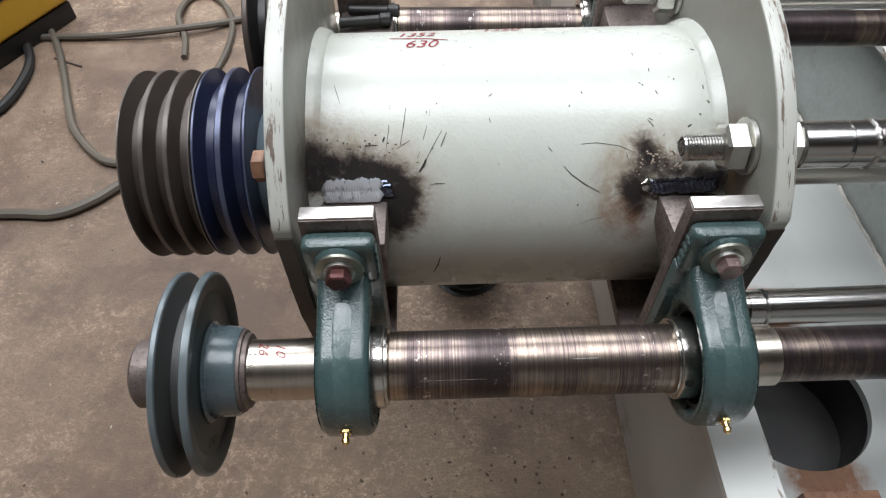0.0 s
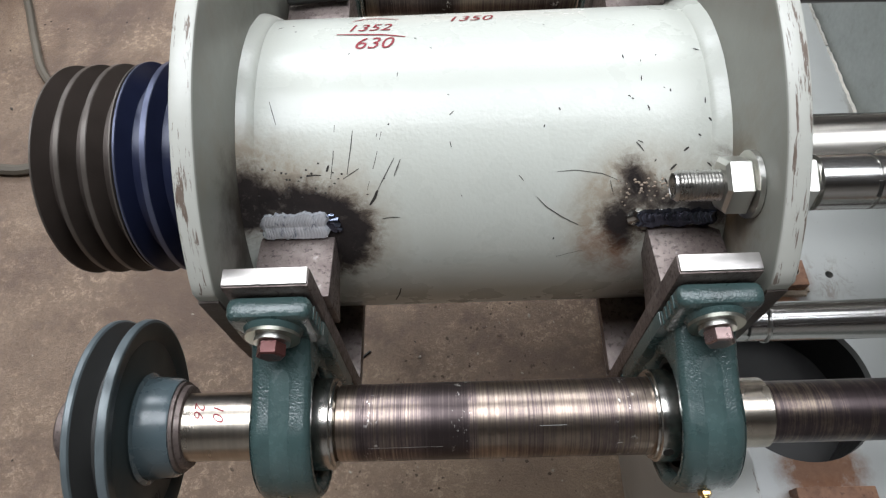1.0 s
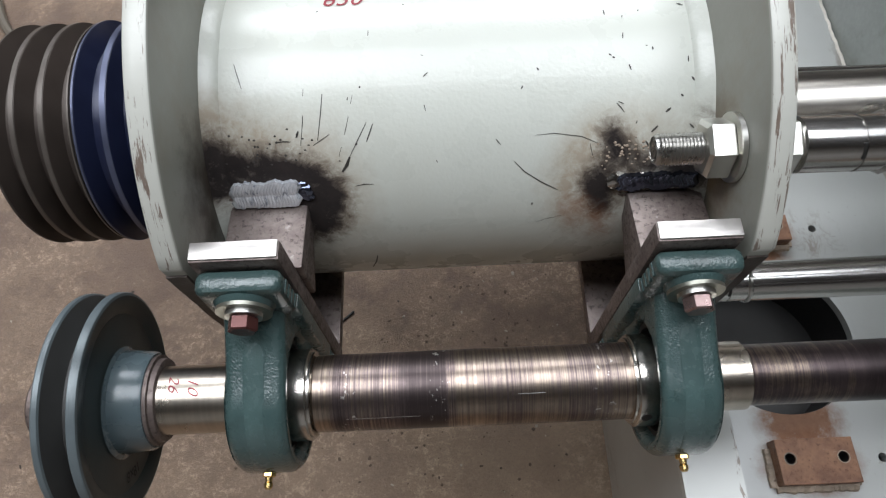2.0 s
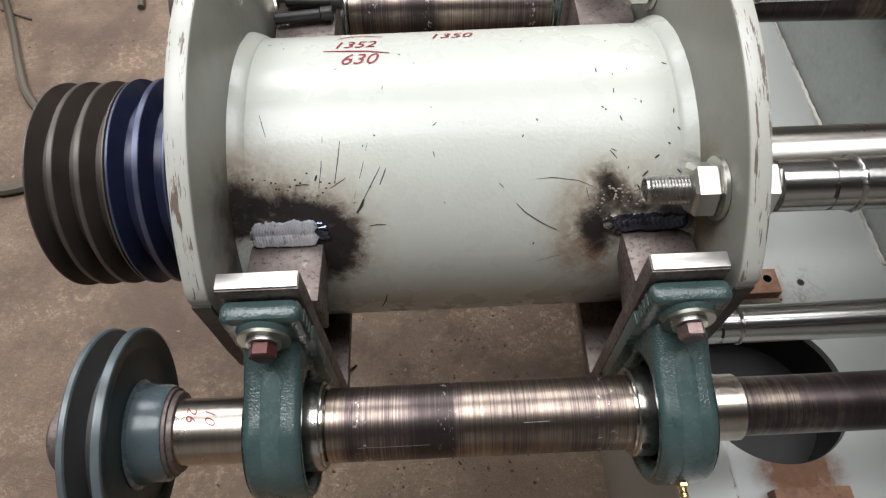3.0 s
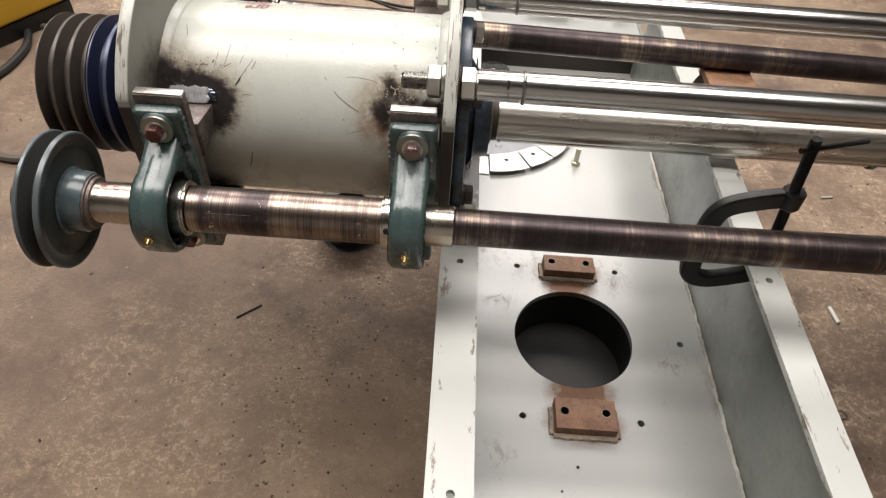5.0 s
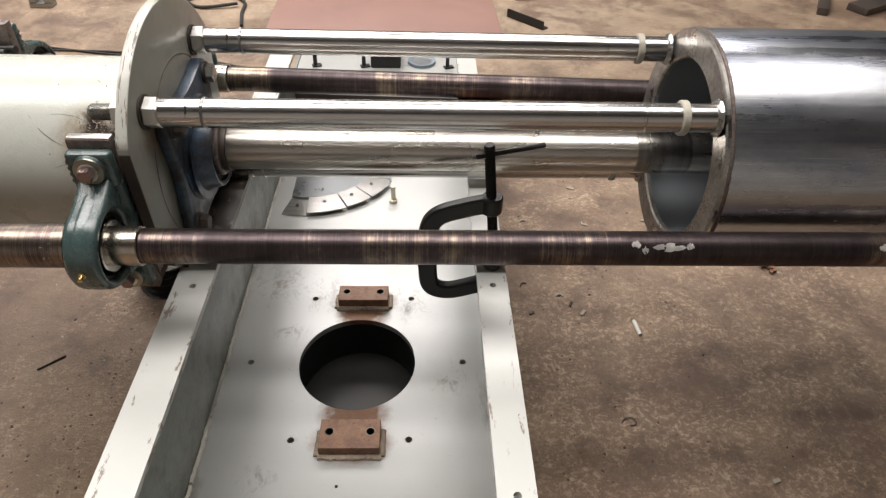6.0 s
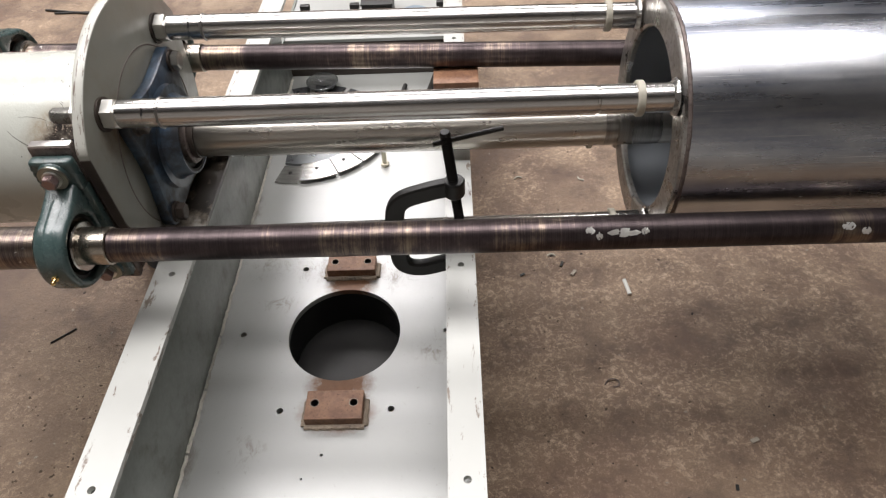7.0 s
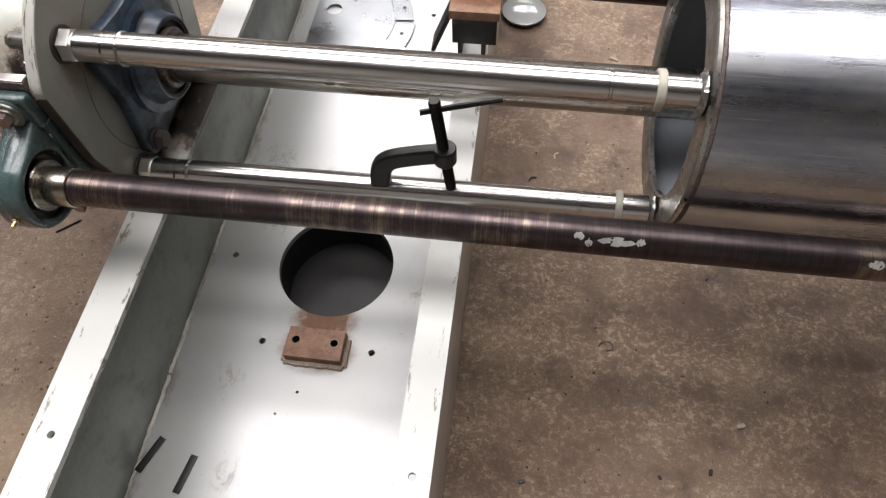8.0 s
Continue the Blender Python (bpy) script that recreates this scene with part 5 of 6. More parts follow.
    part("grease_nipple", turned(join(hexagon(0.0, 0.0055, 0.0095, (0, 0)), lathe([(0.005, 0.0032), (0.009, 0.0026), (0.0105, 0.0036), (0.0135, 0.0032), (0.015, 0.0018), (0.015, 0)], 16)), nip), BRASS, ob, "brass grease nipple")
    # cast letters on the foot's side, as bars
    for k in range(4):
        for s in (1, -1):
            z = s * (0.0765 + k * 0.010)
            part("cast_mark", box(0.0312, 0.0324, 0.049, 0.060, z - 0.0025, z + 0.0025, 0.0004, 1), GREEN, ob)
    return ob


pb = pillow_block()
for x in (0.377, 0.046):
    block = copy_thing(pb, pose(x, SY, SZ, 0, 0 if x < 0.2 else 180, 0))
    for child in block.children:
        if x > 0.2 and child.name.startswith("bolt"):
            # this pair is worn down to the metal
            child.data = child.data.copy()
            child.data.materials[0] = WORN_BOLT
            child["label"] = "worn pinkish grey hex bolt"
for x in (0.046, 0.377):
    ob = copy_thing(pb, pose(x, BY, SZ, 0, 180 if x < 0.2 else 0, 180))
    ob["label"] = "dark green pillow block bearing at the back of the drum"
gone = [pb, *pb.children_recursive]
for ob in gone:
    bpy.data.objects.remove(ob)


def countershaft(y, z, label, end=-0.148, name="countershaft"):
    ob = thing(name, (0.9, y, z), label, "shaft", "countershafts")
    at = (y, z)
    part("pulley_end", rod(end, -0.0475, 0.0315, at, 0.003), RAW, ob, "dark turned shaft end")
    part("left_journal", lathe([(-0.0475, 0), (-0.0475, 0.0285), (0.0835, 0.0285), (0.0835, 0)], 72, at), SEAT, ob, "bright ground journal")
    part("middle", lathe([(0.0825, 0), (0.0825, 0.0305), (0.084, 0.0318), (0.343, 0.0318), (0.3435, 0.0306), (0.3455, 0.0306), (0.346, 0.0318), (0.3475, 0.0305), (0.3475, 0)], 96, at), SHAFT, ob, "heat-tinted turned middle length")
    part("right_journal", lathe([(0.3475, 0), (0.3475, 0.0285), (0.4365, 0.0285), (0.438, 0.027), (0.438, 0)], 72, at), SEAT, ob, "bright ground journal")
    part("long_bar", rod(0.438, 2.15, 0.0253, at, 0.001, 80), SHAFT_DARK, ob, "dark mill-scaled long bar")
    return ob


cs = countershaft(SY, SZ, "long turned steel countershaft, heat-tinted, carried in green bearings")
rear_shaft = countershaft(BY, SZ - 0.004, "long dark turned steel countershaft at the back", -0.122)
lean_way = Vector((1, 0, 0)).rotation_difference(Vector((0.80, -0.012, -0.011))).to_matrix().to_4x4()
hold = Matrix.Translation((0.22, BY, SZ - 0.004))
rear_shaft.matrix_basis = hold @ lean_way @ hold.inverted() @ rear_shaft.matrix_basis
# worn bright patches on the long bar
for x, w, a in ((1.137, 0.014, 0.9), (1.150, 0.010, 0.6), (1.185, 0.05, 0.75), (1.215, 0.012, 0.8), (1.50, 0.02, 0.8), (1.525, 0.014, 0.5)):
    bm = bmesh.new()
    rng = random.Random(int(x * 1000))
    rows = []
    for i in range(9):
        e = math.sin(math.pi * i / 8) ** 0.5
        rows.append([bm.verts.new((x + w * (i / 8 - 0.5), SY - 0.0255 * math.cos(a + v * e * rng.uniform(.6, 1)), SZ + 0.0255 * math.sin(a + v * e * rng.uniform(.6, 1)))) for v in (-0.28, -0.1, 0.1, 0.28)])
    for p, q in zip(rows, rows[1:]):
        for k in range(3):
            bm.faces.new((p[k], p[k + 1], q[k + 1], q[k]))
    part("bright_patch", bm, PATCH, cs, "rubbed bright patch")


for x0, x1, a, w in ((0.248, 0.270, 1.12, 0.00022), (0.110, 0.170, 0.62, 0.00012), (0.310, 0.314, 0.6, 0.0004)):
    bm = stroke([(x0 + (x1 - x0) * k / 8, 0.0003 * k / 8) for k in range(9)], w)
    for v in bm.verts:
        b = a + v.co.y / 0.032
        v.co = Vector((v.co.x, SY - 0.0321 * math.cos(b), SZ + 0.0321 * math.sin(b)))
    part("scratch", bm, PATCH, cs, "thin bright scratch")

def v_pulley(y, z, paint, rim, hub, groove, label):
    ob = thing("v_belt_pulley", (-0.095, y, z), label, "pulley", "single-groove pulleys")
    at = (y, z)
    part("front_disc", lathe([(-0.106, 0.031), (-0.106, 0.040), (-0.100, 0.042), (-0.098, 0.074), (-0.106, 0.078), (-0.1075, 0.0915)], 112, at), paint, ob)
    part("rim", lathe([(-0.1075, 0.0915), (-0.1070, 0.0938), (-0.1058, 0.0946), (-0.1022, 0.0946), (-0.1012, 0.0930)], 112, at), rim, ob, "worn pale rim")
    part("web", lathe([(-0.0755, 0.0915), (-0.0765, 0.081), (-0.0800, 0.076), (-0.0805, 0.048), (-0.0785, 0.0445)], 112, at), paint, ob)
    part("rim", lathe([(-0.0830, 0.0930), (-0.0820, 0.0946), (-0.0775, 0.0946), (-0.0760, 0.0938), (-0.0755, 0.0915)], 112, at), rim, ob, "worn pale rim")
    part("hub", lathe([(-0.0785, 0.0475), (-0.0765, 0.0440), (-0.0545, 0.0418), (-0.0515, 0.040), (-0.0515, 0.031)], 112, at), hub, ob, "blue-grey hub")
    part("groove", lathe([(-0.1012, 0.093), (-0.0955, 0.072), (-0.0885, 0.072), (-0.0830, 0.093)], 112, at), groove, ob, "dull belt groove")
    part("bush", lathe([(-0.0525, 0.031), (-0.0515, 0.0385), (-0.0485, 0.0385), (-0.0480, 0.0358), (-0.0440, 0.0350), (-0.0430, 0.033), (-0.0430, 0.0285)], 72, at), RAW, ob, "brown turned bush")
    return ob


front_pulley = v_pulley(SY, SZ, PULLEY_GREEN, PULLEY_RIM, PULLEY_HUB, GROOVE, "grey-green single-groove belt pulley on the countershaft")
back_pulley = v_pulley(BY, SZ - 0.004, BROWN_IRON, BROWN_IRON, BROWN_IRON, BLACK, "dark brown single-groove belt pulley at the back")
for child in back_pulley.children:
    if child.name.startswith(("front_disc", "rim", "web", "groove")):
        for v in child.data.vertices:
            v.co.x = -0.0755 + (v.co.x + 0.0755) * 1.35
pen = letters("18x8", 0.0)
for v in pen.verts:
    # upside down, running round the web
    a = 3.95 - v.co.x * 0.0135 / 0.066
    r = 0.061 + v.co.y * 0.0135
    v.co = Vector((-0.0796, SY + r * math.cos(a), SZ + r * math.sin(a)))
part("pen_writing", pen, PEN, front_pulley, "hand-written black size mark")
# it sits a little crooked on its shaft
front_pulley.matrix_basis = Matrix.Translation((-0.097, SY, SZ)) @ Matrix.Rotation(0.03, 4, "Z") @ Matrix.Rotation(0.06, 4, "Y") @ Matrix.Diagonal((1.0, 0.982, 0.982, 1.0))
# red pen marks on the bright journal
for text, dx, start in (("10", -0.0185, 2.00), ("26", -0.0345, 2.08)):
    bm = letters(text, 0.35)
    for v in bm.verts:
        a = start - v.co.x * 0.0150 / 0.0285
        v.co = Vector((dx + v.co.y * 0.0125 + v.co.x * 0.0016, SY - 0.0288 * math.cos(a), SZ + 0.0288 * math.sin(a)))
    part("ink_mark", bm, OLD_INK, cs, "dark red pen number")

# ---- the bright steel drum ----
DY, DZ, DR = 0.742, 0.594, 0.1945
steel = thing("steel_drum", (1.6, DY, DZ), "large bare rolled steel drum with an open end ring", "drum")
part("shell", lathe([(1.276, DR - 0.008), (1.276, DR - 0.001), (1.278, DR), (1.95, DR), (1.95, DR - 0.008)], 144, (DY, DZ), closed=True), DRUM_STEEL, steel)
part("end_ring", lathe([(1.2680, 0.1475), (1.2650, 0.1505), (1.2650, DR - 0.003), (1.2670, DR - 0.0005), (1.2755, DR - 0.0005), (1.2755, 0.1475)], 144, (DY, DZ), closed=True), RING, steel, "thick ground end ring")
part("rear_ring", lathe([(1.938, 0.036), (1.938, DR - 0.009), (1.950, DR - 0.009), (1.950, 0.036)], 96, (DY, DZ), closed=True), RAW, steel)
bead = lathe([(1.2715, DR - 0.0015), (1.2730, DR + 0.0010), (1.2765, DR + 0.0012), (1.2795, DR - 0.0008)], 160, (DY, DZ))
part("liner", lathe([(1.277, DR - 0.0085), (1.92, DR - 0.0085)], 96, (DY, DZ)), LINER, steel, "dull grey inside of the drum")
for v in bead.verts:
    d = Vector((0, v.co.y - DY, v.co.z - DZ))
    v.co += d.normalized() * noise.noise(v.co * 110) * 0.0010
part("weld_bead", bead, RAW, steel, "weld round the ring")

# ---- the screw clamp on the bed edge ----
clamp = thing("screw_clamp", (0.945, 0.628, LIP_Z), "black iron screw clamp fixed to the bed edge", "clamp")
sweep = [(0.962, 0.628, 0.390), (0.925, 0.628, 0.374), (0.880, 0.628, 0.362), (0.850, 0.628, 0.374), (0.843, 0.628, 0.415), (0.843, 0.628, 0.49), (0.858, 0.628, 0.527), (0.905, 0.628, 0.546), (0.945, 0.628, 0.555)]
bm = tube(sweep, 0.0165, 16)
for v in bm.verts:
    # a flat forged bar with squared flanks
    v.co.y = 0.628 + max(-0.0095, min(0.0095, (v.co.y - 0.628) * 1.05))
part("frame", bm, BLACK, clamp)
up = lambda x, y: Matrix(((0, 0, 1, x), (0, 1, 0, y), (1, 0, 0, 0), (0, 0, 0, 1)))
part("boss", turned(lathe([(0.538, 0.006), (0.538, 0.0155), (0.541, 0.0175), (0.566, 0.0175), (0.569, 0.0155), (0.569, 0.006)], 28), up(0.945, 0.628)), BLACK, clamp)
lean = Matrix.Translation((0.945, 0.628, 0.55)) @ Matrix.Rotation(radians(-6), 4, "Y") @ Matrix.Translation((-0.945, -0.628, -0.55))
screw = part("screw", turned(thread(0.436, 0.664, 0.0085, (0, 0), 0.0036), lean @ up(0.945, 0.628)), BLACK, clamp)
part("pad", turned(lathe([(0.4205, 0), (0.4205, 0.015), (0.428, 0.0145), (0.436, 0.009), (0.436, 0)], 28), up(0.955, 0.628)), BLACK, clamp)
part("toggle_bar", tube([(0.9146, 0.6194, 0.6472), (0.94, 0.6275, 0.6476), (0.985, 0.6415, 0.6482), (1.0221, 0.653, 0.6487)], 0.0042, 10), BLACK, clamp, "thin toggle bar")

# ---- things lying in the bed ----
def arc_plate(cx, cy, r0, r1, a0, a1, z0, z1, steps=14):
    bm = bmesh.new()
    lo, hi = [], []
    for z, rows in ((z0, lo), (z1, hi)):
        for k in range(steps + 1):
            a = radians(a0 + (a1 - a0) * k / steps)
            rows.append((bm.verts.new((cx + r0 * math.cos(a), cy + r0 * math.sin(a), z)), bm.verts.new((cx + r1 * math.cos(a), cy + r1 * math.sin(a), z))))
    for k in range(steps):
        (a, b), (c, d) = lo[k], lo[k + 1]
        (e, f), (g, h) = hi[k], hi[k + 1]
        for q in ((a, b, d, c), (e, g, h, f), (a, c, g, e), (b, f, h, d)):
            bm.faces.new(q)
    bm.faces.new((lo[0][0], hi[0][0], hi[0][1], lo[0][1]))
    bm.faces.new((lo[-1][0], lo[-1][1], hi[-1][1], hi[-1][0]))
    return bm


CX, CC = 0.525, 1.400
cover = thing("round_cover", (0.560, 1.40, PLATE_Z), "bare steel disc with a hole lying on the bed", "disc")
rim = [(0.53 + 0.172 * math.cos(radians(a)), 1.40 + 0.172 * math.sin(radians(a))) for a in range(-106, 107, 4)]
disc = prism(rim, PLATE_Z + 0.0005, PLATE_Z + 0.008, 0, [(0.531, 1.440, 0.021)])
part("disc", turned(disc, Matrix(((0, 1, 0, 0), (0, 0, 1, 0), (1, 0, 0, 0), (0, 0, 0, 1)))), SHEET_GREY, cover, smooth=False)
for a0, a1, lift, r1 in ((256, 271, 0.0, 0.247), (272, 296, 0.010, 0.248), (297, 314, 0.011, 0.247), (315, 336, 0.011, 0.247), (338, 362, 0.002, 0.232), (5, 32, 0.002, 0.226), (36, 62, 0.002, 0.222), (66, 92, 0.002, 0.22), (97, 112, 0.002, 0.216)):
    seg = thing("ring_segment", (CX + 0.21 * math.cos(radians((a0 + a1) / 2)), CC + 0.21 * math.sin(radians((a0 + a1) / 2)), PLATE_Z), "bright sheet steel ring segment lying on the bed" if a0 > 200 else "dull dark sheet steel ring segment lying on the bed", "ring segment", "ring segments round the disc")
    part("sheet", arc_plate(CX, CC, 0.178, r1, a0, a1, PLATE_Z + 0.001 + lift, PLATE_Z + 0.004 + lift), CHROME if 250 < a0 < 330 else (SHEET_GREY if a0 > 330 or a0 < 20 else SHEET_DARK), seg, smooth=False)
    part("pin_hole", turned(lathe([(0, 0), (0, 0.005), (0.0008, 0.005), (0.0008, 0)], 16), up(CX + 0.205 * math.cos(radians((a0 + a1) / 2)), CC + 0.205 * math.sin(radians((a0 + a1) / 2))) @ Matrix.Translation((PLATE_Z + 0.0042 + lift, 0, 0))), BLACK, seg)

bowl = thing("smoked_bowl", (0.54, 1.615, PLATE_Z), "small dark smoked glass bowl standing on the bed", "bowl")
part("body", turned(lathe([(0.0005, 0), (0.0005, 0.030), (0.012, 0.044), (0.024, 0.050), (0.025, 0.048), (0.014, 0.041), (0.005, 0.028), (0.004, 0)], 48), up(0.54, 1.615) @ Matrix.Translation((PLATE_Z, 0, 0))), SMOKED, bowl)

# loose bolt standing on the bed
bolt = thing("loose_bolt", (0.757, 1.222, PLATE_Z), "yellow zinc hex bolt standing on the bed plate", "bolt")
part("head", turned(hexagon(0.0005, 0.011, 0.021, (0, 0)), up(0.757, 1.222) @ Matrix.Translation((PLATE_Z, 0, 0))), YELLOW_ZINC, bolt)
part("shank", turned(lathe([(0.011, 0), (0.011, 0.0065), (0.048, 0.0065), (0.05, 0.005), (0.05, 0)], 20), up(0.757, 1.222) @ Matrix.Translation((PLATE_Z, 0, 0))), YELLOW_ZINC, bolt)

# dark support with a rust-red top plate at the bed edge
stand = thing("support_stand", (0.955, 1.0, LIP_Z), "black steel stand with a rust-red top plate on the bed edge", "stand")
part("front_plate", box(0.913, 0.994, 0.972, 0.980, 0.456, 0.5145, 0.001), BLACK, stand)
part("leg", box(0.922, 0.930, 0.9805, 1.030, LIP_Z, 0.5145, 0.001), BLACK, stand)
part("leg", box(0.966, 0.974, 0.9805, 1.030, LIP_Z, 0.5145, 0.001), BLACK, stand)
part("slant_brace", turned(box(-0.004, 0.004, -0.024, 0.024, -0.052, 0.052, 0.001), pose(0.893, 1.005, 0.472, 0, 22, 0)), BLACK, stand)
part("top_plate", box(0.908, 0.999, 0.965, 1.040, 0.515, 0.533, 0.002), RUST, stand, "rust-red plate")
# black box and small clips farther back in the bed
holder = thing("black_box", (0.716, 1.83, STEP_Z), "small black box standing in the trough", "box")
part("body", box(0.668, 0.764, 1.780, 1.885, STEP_Z + 0.0005, 0.300, 0.004), BLACK, holder)
part("lid", box(0.665, 0.767, 1.777, 1.888, 0.3005, 0.307, 0.003), BLACK, holder)
for x in (0.489, 0.645, 0.916):
    clip = thing("spring_clip", (x, 1.79, STEP_Z), "small black clip standing in the trough", "clip", "clips in the trough")
    part("post", box(x - 0.006, x + 0.006, 1.784, 1.796, STEP_Z + 0.0005, STEP_Z + 0.045, 0.002), BLACK, clip)
    part("head", box(x - 0.014, x + 0.017, 1.781, 1.799, STEP_Z + 0.0455, STEP_Z + 0.062, 0.004), BLACK, clip)
    part("foot", turned(box(-0.015, 0.015, -0.010, 0.010, 0.0003, 0.005, 0.001), pose(x + 0.004, 1.79, STEP_Z, 0, 0, 20)), BLACK, clip)
# a loose round lid, lying by itself on the rear plate
lid = thing("round_tin", (0.832, 1.826, STEP_Z), "grey round lid lying in the trough", "tin")
part("rim", turned(lathe([(0.0005, 0.032), (0.0005, 0.046), (0.010, 0.045), (0.010, 0.040), (0.005, 0.032)], 48, closed=True), up(0.832, 1.826) @ Matrix.Translation((STEP_Z, 0, 0))), BLUE_GREY, lid)
part("face", turned(lathe([(0.001, 0.0), (0.001, 0.032), (0.005, 0.032), (0.006, 0.0)], 48), up(0.832, 1.826) @ Matrix.Translation((STEP_Z, 0, 0))), SHEET_GREY, lid)
pin = thing("steel_pin", (0.795, 1.575, PLATE_Z), "short dark steel pin lying on the bed", "pin")
part("body", turned(rod(-0.028, 0.028, 0.007, (0, 0), 0.001, 20), pose(0.795, 1.575, PLATE_Z + 0.0075, 0, 0, 80)), BLACK, pin)
for x, y, a in ((0.452, 0.241, 68), (0.526, 0.2155, 79)):
    strip = thing("black_strip", (x, y, PLATE_Z), "flat black steel strip lying on the bed", "strip", "strips on the bed")
    part("body", turned(box(-0.034, 0.034, -0.0065, 0.0065, 0.0006, 0.0036, 0.0006), pose(x, y, PLATE_Z, 0, 0, a)), BLACK, strip)

# ---- things on the floor ----
sheet = thing("steel_sheet", (0.65, 3.24, 0.0), "red oxide primed steel sheet lying on the floor", "sheet")
part("body", turned(box(-0.53, 0.53, -0.66, 0.66, 0.0005, 0.012, 0.001), pose(0.65, 3.24, 0, 0, 0, 1.5)), RED_PLATE, sheet)
for x, y, a, ln in ((1.375, 3.15, 18, 0.16), (1.33, 2.82, -47, 0.22)):
    bar = thing("angle_bar", (x, y, 0), "short black angle iron on the floor", "angle iron", "angle irons on the floor")
    m = pose(x, y, 0, 0, 0, a)
    part("web", turned(box(-ln / 2, ln / 2, -0.02, 0.02, 0.0005, 0.005), m), BLACK, bar)
    part("upright", turned(box(-ln / 2, ln / 2, -0.02, -0.0155, 0.0052, 0.04), m), BLACK, bar)

welder = thing("welding_machine", (-1.25, 2.0, 0.0), "yellow painted welding machine with slotted side vents", "machine")
wm = pose(-1.30, 1.98, 0, 0, 0, -28)
part("case", turned(box(-0.30, 0.30, -0.22, 0.22, 0.06, 0.62, 0.025, 3), wm), YELLOW, welder)
part("base", turned(box(-0.29, 0.29, -0.21, 0.21, 0.0005, 0.058, 0.008), wm), BLACK, welder)
for k in range(14):
    part("vent_slot", turned(box(0.2985, 0.303, -0.15, 0.06, 0.16 + k * 0.024, 0.170 + k * 0.024, 0.001), wm), BLACK, welder)
part("socket", turned(lathe([(0.0, 0), (0.0, 0.035), (0.03, 0.03), (0.03, 0)], 24), wm @ Matrix.Translation((0.1, -0.222, 0.18)) @ Matrix.Rotation(radians(-90), 4, "Z")), BLACK, welder)


def floor_cable(points, r, material, label, name="cable"):
    single(name, tube([(x, y, r + z) for x, y, z in points], r, 8), material, label, "cable", "cables on the floor")


floor_cable([(-1.30, 1.21, 0), (-0.865, 1.218, 0), (-0.735, 1.213, 0), (-0.66, 1.25, 0), (-0.60, 1.31, 0), (-0.45, 1.45, 0)], 0.012, CABLE, "brown rubber cable lying in a curve on the floor")
floor_cable([(-0.45, 1.36, 0), (-0.60, 1.372, 0), (-0.68, 1.39, 0), (-0.775, 1.49, 0), (-0.83, 1.60, 0), (-0.88, 1.72, 0), (-0.95, 1.87, 0), (-1.03, 1.99, 0), (-1.15, 2.06, 0)], 0.010, CABLE, "brown rubber cable curving over the floor")
floor_cable([(-1.2, 1.93, 0), (-1.0, 1.915, 0), (-0.8, 1.91, 0.004), (-0.6, 1.925, 0.012), (-0.45, 1.98, 0), (-0.35, 2.05, 0)], 0.010, CABLE, "brown rubber cable crossing the floor")
floor_cable([(-0.47, 1.72, 0), (-0.455, 1.82, 0), (-0.46, 1.95, 0), (-0.50, 2.06, 0), (-0.56, 2.12, 0), (-0.62, 2.10, 0), (-0.625, 1.99, 0.012), (-0.59, 1.90, 0), (-0.57, 1.80, 0)], 0.009, CABLE, "brown rubber cable in a loop on the floor")
floor_cable([(-1.25, 1.45, 0), (-1.08, 1.50, 0), (-1.0, 1.60, 0), (-0.99, 1.75, 0), (-1.03, 1.86, 0), (-1.1, 1.95, 0)], 0.013, RUBBER, "thick black cable beside the welding machine")
floor_cable([(-0.75, 2.45, 0), (-0.46, 2.39, 0), (-0.2, 2.35, 0), (0.05, 2.30, 0), (0.25, 2.25, 0), (0.42, 2.30, 0), (0.55, 2.42, 0), (0.66, 2.50, 0)], 0.005, RUBBER, "thin black cable on the floor behind the drum")
floor_cable([(-0.70, 2.42, 0), (-0.42, 2.41, 0), (-0.2, 2.33, 0.012), (0.02, 2.32, 0), (0.22, 2.22, 0), (0.36, 2.24, 0), (0.50, 2.36, 0), (0.58, 2.46, 0)], 0.0045, RUBBER, "thin black cable on the floor behind the drum")
floor_cable([(0.02, 2.70, 0), (-0.01, 2.85, 0), (-0.03, 3.0, 0), (-0.15, 3.1, 0), (-0.3, 3.02, 0), (-0.22, 2.92, 0), (-0.05, 2.95, 0.01)], 0.008, RUBBER, "coiled black cable on the floor")
dish = thing("glass_dish", (1.04, 1.62, 0.0), "clear grey oval glass dish lying on the floor", "dish")
part("bowl", turned(lathe([(0.0005, 0), (0.0005, 0.040), (0.010, 0.060), (0.018, 0.064), (0.019, 0.062), (0.012, 0.056), (0.005, 0.038), (0.004, 0)], 48), up(1.04, 1.62)), GLASSY, dish)
# grooved pulley lying flat under the drum
spare = thing("spare_pulley", (0.190, 1.04, 0.0), "black grooved pulley lying flat on the floor under the drum", "pulley")
rows = [(0.0005, 0.045), (0.0005, 0.076)]
for k in range(4):
    z0 = 0.003 + k * 0.022
    rows += [(z0, 0.078), (z0 + 0.007, 0.064), (z0 + 0.015, 0.064), (z0 + 0.022, 0.078)]
rows += [(0.093, 0.076), (0.093, 0.045)]
part("sheave", turned(lathe(rows, 64, closed=True), up(0.190, 1.04)), BLACK, spare)
